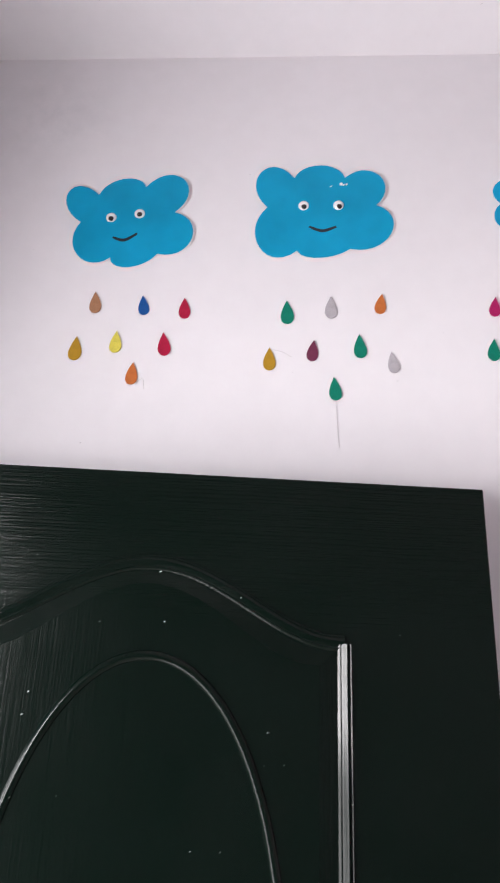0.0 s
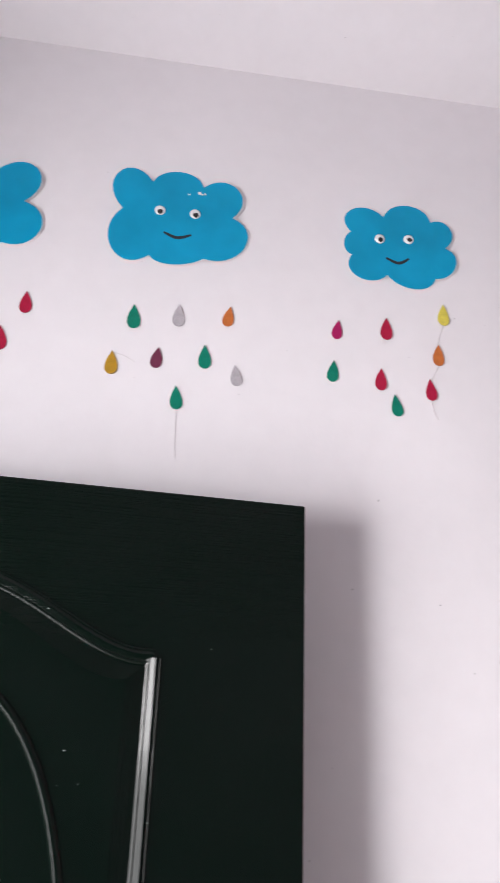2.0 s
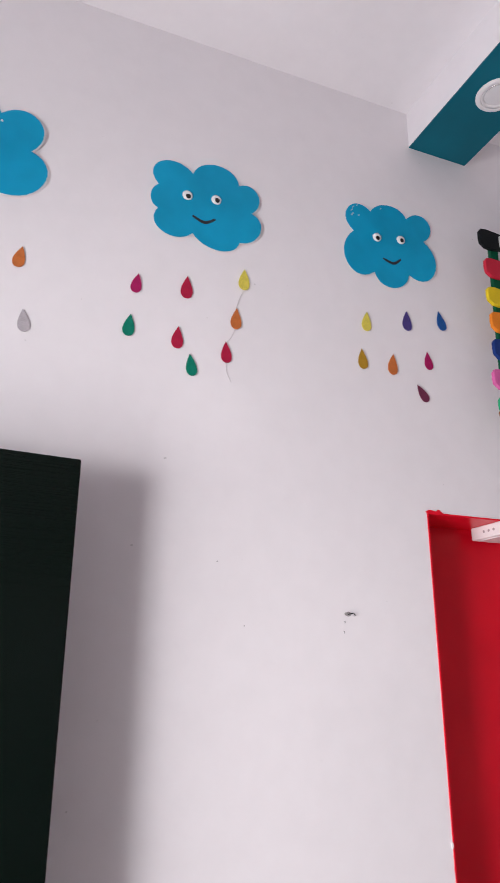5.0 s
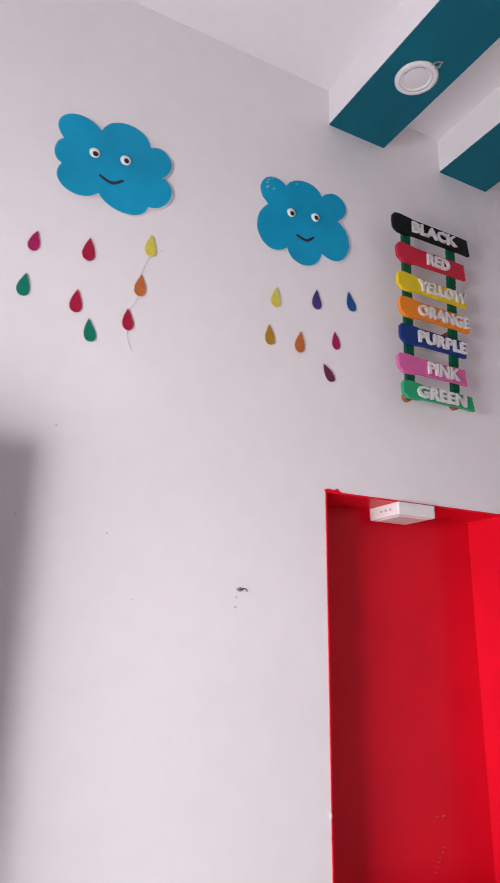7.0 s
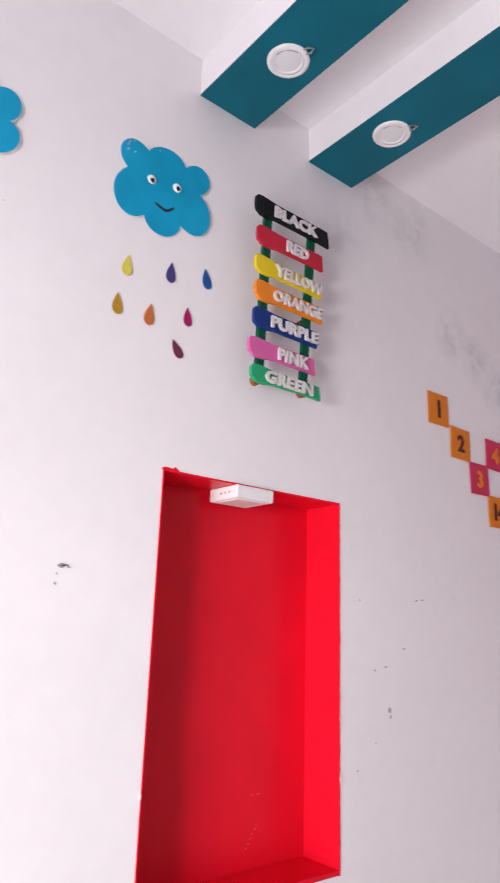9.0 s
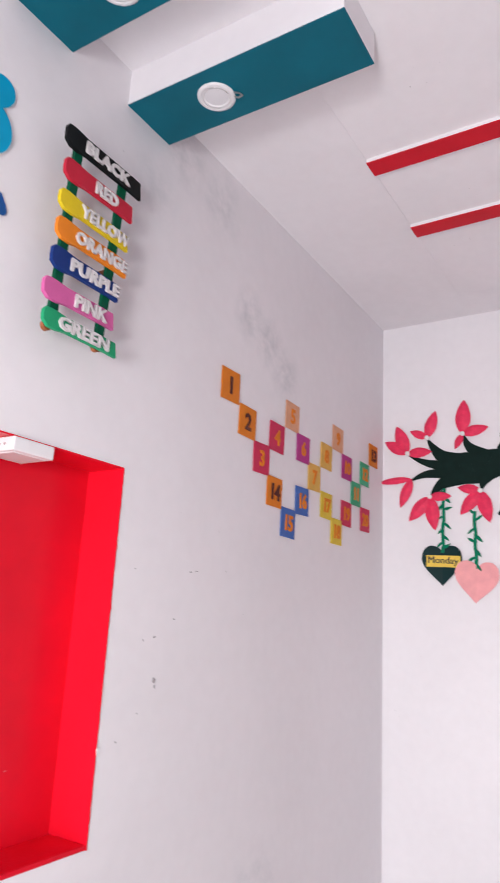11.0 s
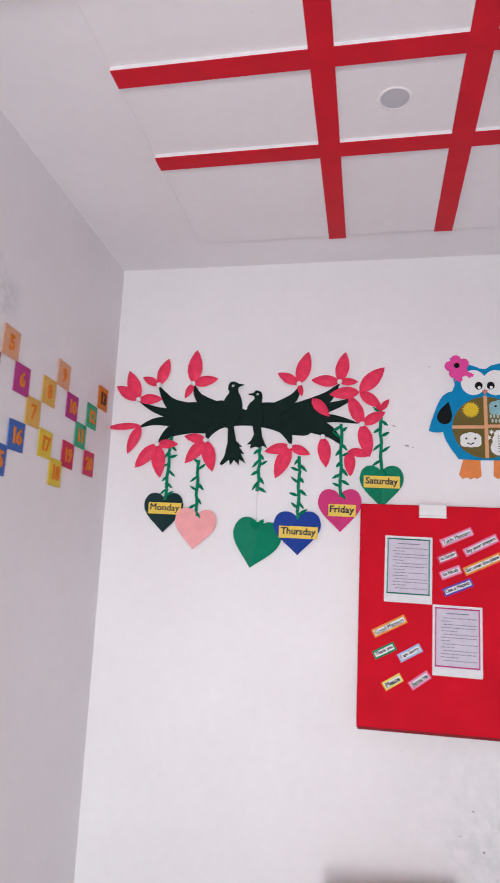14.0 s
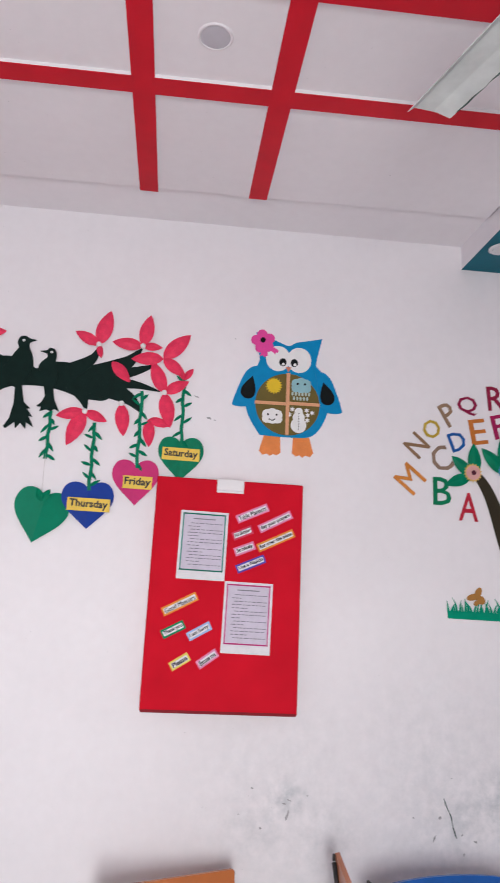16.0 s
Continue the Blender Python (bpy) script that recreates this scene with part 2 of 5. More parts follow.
def spline(pts, n=6, closed=True):
    """A smooth line through pts."""
    out, k = [], len(pts)
    for i in range(k if closed else k - 1):
        p = [Vector(pts[(i + d) % k] if closed else pts[min(max(i + d, 0), k - 1)]) for d in (-1, 0, 1, 2)]
        for s in range(n):
            t = s / n
            out.append(tuple(0.5 * (2 * p[1] + (p[2] - p[0]) * t + (2 * p[0] - 5 * p[1] + 4 * p[2] - p[3]) * t * t + (3 * p[1] - p[0] - 3 * p[2] + p[3]) * t ** 3)))
    if not closed:
        out.append(tuple(pts[-1]))
    return out


def ellipse(cx, cy, rx, ry, n=28, turn=0.0):
    c, s = math.cos(radians(turn)), math.sin(radians(turn))
    return [(cx + rx * math.cos(a) * c - ry * math.sin(a) * s, cy + rx * math.cos(a) * s + ry * math.sin(a) * c) for a in (2 * math.pi * i / n for i in range(n))]


def lobed(lobes, n=120):
    """The outline of overlapping round lobes (x, y, rx, ry) about the origin."""
    out = []
    for i in range(n):
        a = 2 * math.pi * i / n
        dx, dy = math.cos(a), math.sin(a)
        best = 0.0
        for x, y, rx, ry in lobes:
            A = (dx / rx) ** 2 + (dy / ry) ** 2
            B = -2 * (dx * x / rx ** 2 + dy * y / ry ** 2)
            C = (x / rx) ** 2 + (y / ry) ** 2 - 1
            disc = B * B - 4 * A * C
            if disc > 0:
                best = max(best, (-B + math.sqrt(disc)) / (2 * A))
        out.append((best * dx, best * dy))
    return out


def scalloped(rows, n=14):
    """A cloud outline: rows of (notch x, notch y, bulge x, bulge y); each lobe swells from its notch through its bulge to the next notch."""
    out = []
    for i, (ax, ay, bx, by) in enumerate(rows):
        p0, top, p3 = Vector((ax, ay)), Vector((bx, by)), Vector(rows[(i + 1) % len(rows)][:2])
        d, c = (top - (p0 + p3) / 2) * 4 / 3, p3 - p0
        w = min(0.12, 0.45 * d.length / c.length - 0.33)
        p1, p2 = p0 + d - c * w, p3 + d + c * w
        for k in range(n):
            t = k / n
            out.append(tuple(p0 * (1 - t) ** 3 + p1 * 3 * t * (1 - t) ** 2 + p2 * 3 * t * t * (1 - t) + p3 * t ** 3))
    return out


def tube(bm, pts, r, seg=6):
    """A round line through 3D points."""
    prev = None
    for i, p in enumerate(pts):
        p = Vector(p)
        d = (Vector(pts[min(i + 1, len(pts) - 1)]) - Vector(pts[max(i - 1, 0)])).normalized()
        a = d.orthogonal().normalized()
        b = d.cross(a)
        vs = [bm.verts.new(p + r * (math.cos(2 * math.pi * k / seg) * a + math.sin(2 * math.pi * k / seg) * b)) for k in range(seg)]
        if prev:
            off = min(range(seg), key=lambda o: (vs[o].co - prev[0].co - (p - Vector(pts[i - 1]))).length)
            vs = vs[off:] + vs[:off]
            for k in range(seg):
                bm.faces.new((prev[k], prev[(k + 1) % seg], vs[(k + 1) % seg], vs[k]))
        else:
            bm.faces.new(vs)
        prev = vs
    bm.faces.new(prev[::-1])
    return bm


def stroke(pts, w, z0=0.0, z1=0.002, taper=None):
    """A flat band of width w along pts; taper(t) scales the width."""
    L, R = [], []
    for i, p in enumerate(pts):
        a, b = Vector(pts[max(i - 1, 0)]), Vector(pts[min(i + 1, len(pts) - 1)])
        d = (b - a).normalized()
        k = w / 2 * (taper(i / (len(pts) - 1)) if taper else 1)
        L.append((p[0] - d.y * k, p[1] + d.x * k))
        R.append((p[0] + d.y * k, p[1] - d.x * k))
    return cut(L + R[::-1], z0, z1)


def lathe(profile, seg=32):
    """A body of revolution about z through (radius, z) rows."""
    bm = bmesh.new()
    prev = None
    for r, z in profile:
        if r < 1e-6:
            vs = [bm.verts.new((0, 0, z))]
        else:
            vs = [bm.verts.new((r * math.cos(2 * math.pi * k / seg), r * math.sin(2 * math.pi * k / seg), z)) for k in range(seg)]
        if prev:
            for k in range(seg):
                j = (k + 1) % seg
                if len(prev) == 1 and len(vs) > 1:
                    bm.faces.new((prev[0], vs[k], vs[j]))
                elif len(vs) == 1 and len(prev) > 1:
                    bm.faces.new((prev[k], prev[j], vs[0]))
                elif len(vs) > 1:
                    bm.faces.new((prev[k], prev[j], vs[j], vs[k]))
        prev = vs
    return bm


def words(text, width, height, depth=0.001, bold=0.0):
    """Lettering, centred on the origin, fitted into width x height (0: keep the proportion)."""
    cu = bpy.data.curves.new("lettering", "FONT")
    cu.body, cu.size, cu.offset, cu.resolution_u = text, 1.0, 0.0 if "M" in text else bold, 2
    cu.extrude = 0.5
    ob = new("lettering", cu)
    me = bpy.data.meshes.new_from_object(ob.evaluated_get(bpy.context.evaluated_depsgraph_get()))
    bpy.data.objects.remove(ob)
    bm = bmesh.new()
    bm.from_mesh(me)
    bpy.data.meshes.remove(me)
    bpy.data.curves.remove(cu)
    if "M" in text and bold:
        twin = bmesh.ops.duplicate(bm, geom=bm.verts[:] + bm.edges[:] + bm.faces[:])["geom"]
        bmesh.ops.translate(bm, verts=[e for e in twin if isinstance(e, bmesh.types.BMVert)], vec=(bold * 1.6, 0.0, -0.12))
    xs, ys = [v.co.x for v in bm.verts], [v.co.y for v in bm.verts]
    w, h = max(xs) - min(xs), max(ys) - min(ys)
    sx = width / w if width else height / h
    sy = height / h if height else sx
    cx, cy = (max(xs) + min(xs)) / 2, (max(ys) + min(ys)) / 2
    for v in bm.verts:
        v.co = ((v.co.x - cx) * sx, (v.co.y - cy) * sy, (v.co.z + 0.5) * depth)
    return bm


def moved(bm, x=0.0, y=0.0, z=0.0, turn=0.0):
    bm.transform(Matrix.Translation((x, y, z)) @ Matrix.Rotation(radians(turn), 4, "Z"))
    return bm


# the ceiling grid stands slightly turned to the walls
GRID = pose(1.79, 0.3, 0, 0, 0, -0.7)

# ---- the room ----
SOUTH, WEST, T = -3.8, -1.86, 0.23
NX0, NX1, NZ0, NZ1, ND = 0.163, 0.757, 1.065, 2.006, 0.128
# the opening runs far south to let the added yard lamp through
DY0, DY1, DZ = -1.46, 0.90, 2.0
structure("floor", boxes((WEST - T, EAST + T, SOUTH - T, NORTH + T, -0.15, 0.0)), mat("floor_tile", (0.64, 0.60, 0.57), 0.3, 0.1, 3, 0.05), "pale grey-beige polished stone floor", "floor")
structure("wall_north", boxes(
    (WEST - T, NX0, NORTH, NORTH + T, 0, TOP), (NX1, EAST, NORTH, NORTH + T, 0, TOP),
    (NX0, NX1, NORTH, NORTH + T, 0, NZ0), (NX0, NX1, NORTH, NORTH + T, NZ1, TOP),
    (NX0, NX1, NORTH + ND + 0.02, NORTH + T, NZ0, NZ1)), M_NORTH, "white painted plaster wall with a recessed niche", "wall")
structure("wall_east", boxes((EAST, EAST + T, SOUTH, NORTH + T, 0, TOP)), M_EAST, "white painted plaster wall with grey scuff marks and painted shading low down", "wall")
structure("wall_west", boxes(
    (WEST - T, WEST, DY1, NORTH, 0, TOP), (WEST - T, WEST, SOUTH, DY0, 0, TOP), (WEST - T, WEST, DY0, DY1, DZ, TOP)), M_WALL, "white painted plaster wall with the entrance opening", "wall")
structure("wall_south", boxes((WEST - T, EAST + T, SOUTH - T, SOUTH, 0, TOP)), M_WALL, "plain white painted plaster wall", "wall")
structure("ground", boxes((-40, 40, -40, 40, -0.35, -0.2)), mat("ground_concrete", (0.45, 0.43, 0.40), 0.8, 0.15, 1.5, 0.2, 40), "pale concrete yard outside the room", "ground")
structure("ceiling", boxes((WEST - T, EAST + T, SOUTH - T, NORTH + T, TOP, TOP + 0.15)), M_CEIL, "white painted ceiling", "ceiling")
structure("ceiling_panel", boxes((0.66 - 1.79, 2.440 - 1.79, -1.50 - 0.3, 0.692 - 0.3, 3.181, TOP), bevel=0.006), M_CEIL, "white false ceiling panel, slightly dropped", "ceiling").matrix_world = GRID

# red painted niche, one lining slab per side
red = thing("wall_niche", pose(0, 0, 0), "tall recessed wall niche painted glossy red inside", "niche", kind="structure")
L = 0.004
part("back_panel", boxes((NX0, NX1, NORTH + ND, NORTH + ND + 0.02, NZ0, NZ1)), M_NICHE, red)
part("side_panel", boxes((NX0, NX0 + L, NORTH - 0.0015, NORTH + ND, NZ0, NZ1)), M_NICHE, red)
part("side_panel", boxes((NX1 - L, NX1, NORTH - 0.0015, NORTH + ND, NZ0, NZ1)), M_NICHE, red)
part("top_panel", boxes((NX0 + L, NX1 - L, NORTH - 0.0015, NORTH + ND, NZ1 - L, NZ1)), M_NICHE, red)
part("sill", boxes((NX0 + L, NX1 - L, NORTH - 0.0015, NORTH + ND, NZ0, NZ0 + 0.012), bevel=0.003), M_NICHE, red)
rng_ = random.Random(4)
for side, x in ((1, NX0), (-1, NX1)):
    pts = [(0, NZ0)] + [(-side * abs(rng_.gauss(0.0003, 0.0008)), NZ0 + (NZ1 - NZ0) * i / 70) for i in range(71)] + [(0, NZ1)]
    bm = cut([(p + side * 0.001, z) for p, z in pts], 0.0005, 0.0022)
    bm.transform(M_N @ Matrix.Translation((x, 0, 0)))
    part("paint_edge", bm, M_NICHE, red)
bm = cut(spline([(0, 0), (0.012, 0.006), (0.03, 0.004), (0.037, 0.009), (0.045, 0.003), (0.05, -0.002), (0.02, -0.003)], 4), 0.0005, 0.002)
bm.transform(M_N @ Matrix.Translation((NX0 - 0.004, NZ1, 0)))
part("paint_smear", bm, M_NICHE, red)
# bare plaster chips along the niche edge
for x, z, r in ((NX1 + 0.003, 1.285, 0.012), (NX1 + 0.002, 1.43, 0.006), (NX0 - 0.002, 1.31, 0.007), (NX1 + 0.002, 1.50, 0.005)):
    c = part("plaster_chip", cut(spline([(r * random.uniform(0.5, 1) * math.cos(a) * 0.45, r * random.uniform(0.6, 1.2) * math.sin(a)) for a in (0, 1, 2, 3, 4, 5)], 3), 0.0005, 0.003), M_CARD, red)
    c.matrix_world = on_north(x, z, 0.0)


# pale scuffs low on the niche's back
rs = random.Random(11)
for i in range(8):
    x, z = (0.555 + 0.0065 * i, 1.125 + 0.010 * i) if i < 6 else (0.57 + 0.02 * (i - 6), 1.245)
    c = part("scuff", cut(ellipse(0, 0, rs.uniform(0.002, 0.004) * (1 if i < 6 else 2), rs.uniform(0.0008, 0.0014), 9, rs.uniform(0, 25)), 0.0, 0.0006), mat("pale_scuff", (0.66, 0.16, 0.17), 0.7), red, "pale scuffed spot")
    c.matrix_world = on_north(x + rs.uniform(-0.003, 0.003), z, -ND + 0.0003)


def surface_light(x0, x1, y0, y1, z1, h):
    ob = thing("panel_light", pose((x0 + x1) / 2, (y0 + y1) / 2, z1), "small square white surface-mounted ceiling light, switched off", "light")
    w, d = (x1 - x0) / 2, (y1 - y0) / 2
    part("housing", boxes((-w, w, -d, d, -h, 0), bevel=0.004), M_WHITE, ob)
    part("diffuser", boxes((-w + 0.012, w - 0.012, -d + 0.012, d - 0.012, -h - 0.002, -h + 0.004), bevel=0.0015), M_DIFF, ob, "frosted diffuser")
    for i in range(3):
        bm = lathe([(0, 0), (0.0035, 0), (0.0035, 0.003), (0, 0.003)], 10)
        bm.transform(Matrix.Translation((-w - 0.0008, d - 0.05 - 0.018 * i, -h * 0.5)) @ Matrix.Rotation(radians(90), 4, "Y"))
        part("vent_hole", bm, mat("dark_gap", (0.38, 0.33, 0.35), 0.8), ob)


surface_light(0.375, 0.497, 1.158, 1.275, NZ1 - L, 0.034)

# ---- ceiling beams and lamps ----


def teal_beam(x0, x1, y0, y1):
    ob = thing("ceiling_beam", pose((x0 + x1) / 2, (y0 + y1) / 2, TOP), "dropped white ceiling beam with a teal painted underside", "beam", "teal ceiling beams", "structure")
    w, d = (x1 - x0) / 2, (y1 - y0) / 2
    part("beam_body", boxes((-w, w, -d, d, -0.117, 0)), M_CEIL, ob)
    part("beam_underside", boxes((-w, w, -d, d, -0.121, -0.117)), M_TEAL, ob, "teal painted underside")


teal_beam(0.201, 0.397, 0.475, NORTH)
teal_beam(0.620, 0.817, 0.475, NORTH)
teal_beam(1.9, EAST, -1.712, -1.515)


def downlight(x, y, z, turn):
    ob = thing("downlight", pose(x, y, z, 0, 0, turn), "round recessed downlight with white rim, switched off", "light", "recessed downlights")
    part("rim", lathe([(0.056, 0), (0.056, -0.002), (0.053, -0.005), (0.046, -0.0065), (0.042, -0.005), (0.042, 0)]), M_WHITE, ob, smooth=True)
    part("inner_ring", lathe([(0.0418, 0), (0.0418, -0.0055), (0.034, -0.001), (0.034, 0.001)]), M_WHITE, ob, smooth=True)
    # the ring's highlight, shaped as a chrome arc on the viewer's side
    bm = bmesh.new()
    arc = [radians(a) for a in range(-105, -14, 5)]
    rows = [[bm.verts.new((r * math.cos(a), r * math.sin(a), z)) for a in arc] for r, z in ((0.0405, -0.0054), (0.0345, -0.0020), (0.0345, -0.0010), (0.0405, -0.0044))]
    for k in range(4):
        for q in range(len(arc) - 1):
            bm.faces.new((rows[k][q], rows[k][q + 1], rows[(k + 1) % 4][q + 1], rows[(k + 1) % 4][q]))
    part("glint_crescent", bm, M_CHROME, ob, "chrome crescent that draws the highlight inside the rim", smooth=True)
    part("diffuser", lathe([(0.034, -0.001), (0.02, -0.002), (0, -0.0022)]), M_DIFF, ob, "frosted diffuser", smooth=True)
    bm = tube(bmesh.new(), [(0.05, 0.006, -0.002), (0.064, 0.008, -0.008), (0.078, 0.002, -0.007), (0.072, -0.010, -0.009), (0.054, -0.008, -0.002)], 0.0028)
    part("spring_clip", bm, mat("bare_spring_steel", (0.45, 0.45, 0.46), 0.3, 0.3, 80, 0.1, metal=0.8), ob, "bent metal spring clip")


downlight(0.304, 0.921, 3.079, -78)
downlight(0.715, 0.917, 3.079, -74)
downlight(2.49, -1.60, 3.079, 160)

ob = thing("ceiling_light", pose(1.553, -0.207, 3.181), "small round flush ceiling light with a grey diffuser", "light")
part("rim", lathe([(0.056, 0), (0.055, -0.002), (0.052, -0.004), (0.047, -0.0045), (0.047, 0)]), M_CEIL, ob, smooth=True)
part("diffuser", lathe([(0.0468, -0.002), (0.03, -0.004), (0, -0.0045)]), mat("grey_diffuser", (0.52, 0.51, 0.56), 0.4, 0.03), ob, "grey frosted diffuser", smooth=True)


def red_batten(x0, x1, y0, y1, m=Matrix(), low=0.0):
    ob = thing("ceiling_batten", m @ pose((x0 + x1) / 2, (y0 + y1) / 2, 3.181), "white ceiling batten with a red painted underside", "batten", "red ceiling grid", "structure")
    w, d = (x1 - x0) / 2, (y1 - y0) / 2
    part("batten_body", boxes((-w, w, -d, d, -0.014, 0)), M_CEIL, ob)
    part("batten_underside", boxes((-w, w, -d, d, -0.017 - low, -0.014)), M_RED, ob, "red painted underside")


# the cross battens stand a little askew to the long ones
SKEW = GRID @ pose(-1.79, -0.3, 0)
for x0, x1 in ((1.2935, 1.372), (1.747, 1.825)):
    for y0, y1 in ((0.050, 0.687), (-0.420, -0.008), (-1.40, -0.479)):
        red_batten(x0, x1, y0, y1, SKEW, 0.0004)
for y0, y1, end in ((-0.018, 0.060, 2.432), (-0.489, -0.410, 2.414)):
    red_batten(0.69, end, y0, y1)

# ceiling fan with three blades
fan = thing("ceiling_fan", pose(0.565, -0.90, 0), "grey-white metal ceiling fan with dusty blade edges, at rest", "fan")
part("canopy", lathe([(0.0, TOP), (0.06, TOP), (0.06, TOP - 0.03), (0.02, TOP - 0.07), (0, TOP - 0.07)]), M_FAN, fan, smooth=True)
part("down_rod", lathe([(0, TOP - 0.07), (0.011, TOP - 0.07), (0.011, 2.76), (0, 2.76)], 14), M_FAN, fan, smooth=True)
part("motor", lathe([(0, 2.79), (0.05, 2.785), (0.105, 2.755), (0.12, 2.72), (0.115, 2.685), (0.07, 2.665), (0, 2.66)]), M_FAN, fan, smooth=True)
for k in range(3):
    piv = Matrix.Rotation(radians(16.2 + 120 * k), 4, "Z")
    bm = bmesh.new()
    rows = []
    for i in range(11):
        s = i / 10
        x = 0.13 + 0.505 * s
        wl, wr = 0.060 - 0.012 * s, 0.084 - 0.004 * s
        prof = [(-wr, 0.000), (-wr * 0.35, 0.011), (wl * 0.55, 0.010), (wl, -0.008)]
        rows.append([bm.verts.new((x + (0.012 * (1 - abs(y) / 0.055) if i == 10 else 0), y, 2.70 + z + y * -0.12)) for y, z in prof] + [bm.verts.new((x, y, 2.697 + z + y * -0.12)) for y, z in prof[::-1]])
    for a, b in zip(rows, rows[1:]):
        for q in range(8):
            bm.faces.new((a[q], a[(q + 1) % 8], b[(q + 1) % 8], b[q]))
    bm.faces.new(rows[0])
    bm.faces.new(rows[-1][::-1])
    bm.transform(piv)
    blade = part("blade", bm, M_FAN, fan)
    bm = bmesh.new()
    tube(bm, [(0.35 + 0.02 * i, -0.0800 + 0.001 * math.sin(i * 2.1), 2.7085 + 0.001 * math.sin(i)) for i in range(14)], 0.0028)
    bm.transform(piv)
    part("dust_edge", bm, M_GRIME, blade, "dark dust along the blade edge")
    part("blade_iron", (lambda b: (b.transform(piv), b)[1])(boxes((0.08, 0.19, -0.018, 0.018, 2.688, 2.695), bevel=0.002)), M_FAN, fan)

# ---- the open entrance door ----
door = thing("door", pose(-1.832, 0.883, 0, 0, 0, 5.95), "dark green glossy panelled door, standing open near the wall", "door")
DW, DH = 1.172, 1.995
part("leaf", boxes((0, DW, 0.0, 0.040, 0.012, DH), bevel=0.0025), M_DOOR, door)


def sweep(path, profile, closed=False):
    """A moulding along a path in the door's plane; profile rows are (across, out)."""
    bm = bmesh.new()
    rows = []
    n = len(path)
    for i in range(n):
        a = Vector(path[(i - 1) % n] if closed else path[max(i - 1, 0)])
        b = Vector(path[(i + 1) % n] if closed else path[min(i + 1, n - 1)])
        d = (b - a).normalized()
        rows.append([bm.verts.new((path[i][0] - d.y * o, -h, path[i][1] + d.x * o)) for o, h in profile])
    for i in range(n if closed else n - 1):
        a, b = rows[i], rows[(i + 1) % n]
        for k in range(len(profile) - 1):
            bm.faces.new((a[k], a[k + 1], b[k + 1], b[k]))
    return bm


DC, HW = 0.617, 0.311
PROF = [(-0.017, -0.001), (-0.0165, 0.004), (-0.0145, 0.006), (-0.0115, 0.0042), (-0.0095, 0.0042), (-0.006, 0.0108), (-0.004, 0.0108), (0.007, 0.0049), (0.0085, 0.0042), (0.0095, 0.0062), (0.0105, 0.0062), (0.0162, 0.0031), (0.017, -0.001)]


def arch(s):
    """The rise of the panel's top over its shoulders, s from 0 in the middle to 1 at the side."""
    return 0.113 * (0.5 + 0.5 * math.cos(math.pi * min(1.0, s * 1.06))) ** 0.85


FOOT, FIELD = 0.74, 0.006
top = [(DC + HW * s / 24, 1.730 + arch(abs(s) / 24)) for s in range(-24, 25)]
SLIM = [(-o * 0.75, h * 0.55) for o, h in PROF[::-1]]
part("top_moulding", sweep(top, SLIM), M_DOOR, door, smooth=True)


def field_rim(inset, drop):
    """The panel's outline, drawn in from its mouldings."""
    w = HW - inset
    return [(DC + w * k / 24, 1.730 - drop + arch(abs(k) / 24)) for k in range(-24, 25)] + [(DC + w, FOOT + inset), (DC - w, FOOT + inset)]


# raised field of the upper panel with a sloping margin
bm = bmesh.new()
rims = [[bm.verts.new((x, -h, z)) for x, z in field_rim(i, d)] for i, d, h in ((0.013, 0.012, 0.0002), (0.040, 0.034, FIELD), (0.043, 0.037, FIELD))]
for a, b in zip(rims, rims[1:]):
    for k in range(len(a)):
        q = (k + 1) % len(a)
        bm.faces.new((a[k], a[q], b[q], b[k]))
bm.faces.new(rims[-1])
part("raised_panel", bm, M_DOOR, door)
for sx in (-1, 1):
    part("side_moulding", sweep([(DC + sx * HW, z) for z in (FOOT, 1.2, 1.45, 1.729)], [(o * 0.70, h * 0.70) for o, h in (PROF if sx > 0 else [(-q, g) for q, g in PROF[::-1]])]), M_DOOR, door)
part("middle_moulding", sweep([(DC - HW + 2 * HW * i / 8, FOOT) for i in range(9)], PROF), M_DOOR, door, smooth=True)
OV = [(-0.008, -0.001), (-0.007, 0.002), (-0.0035, 0.0045), (0, 0.0055), (0.0035, 0.0045), (0.007, 0.002), (0.008, -0.001)]
part("oval_bead", sweep([(DC + x, z) for x, z in ellipse(0.006, 1.27, 0.216, 0.430, 96)], [(o, h + FIELD) for o, h in OV], True), M_DOOR, door, smooth=True)
# lower rectangular panel
low = [(DC - HW, 0.16), (DC + HW, 0.16), (DC + HW, 0.62), (DC - HW, 0.62)]
for i in range(4):
    a, b = low[i], low[(i + 1) % 4]
    part("panel_moulding", sweep([(a[0] + (b[0] - a[0]) * t / 4, a[1] + (b[1] - a[1]) * t / 4) for t in range(5)], PROF), M_DOOR, door, smooth=True)
for z in (0.25, 1.0, 1.75):
    part("hinge", lathe([(0, z), (0.007, z), (0.007, z + 0.09), (0, z + 0.09)], 12), M_STEEL, door, "steel hinge")
frame_ = thing("door_frame", pose(0, 0, 0), "dark green painted wooden frame of the entrance", "door frame", kind="structure")
part("jamb", boxes((WEST - 0.10, WEST - 0.002, DY1 - 0.05, DY1 - 0.002, 0, DZ - 0.05), bevel=0.002), M_DOOR, frame_)
part("jamb", boxes((WEST - 0.10, WEST - 0.002, DY0 + 0.002, DY0 + 0.05, 0, DZ - 0.05), bevel=0.002), M_DOOR, frame_)
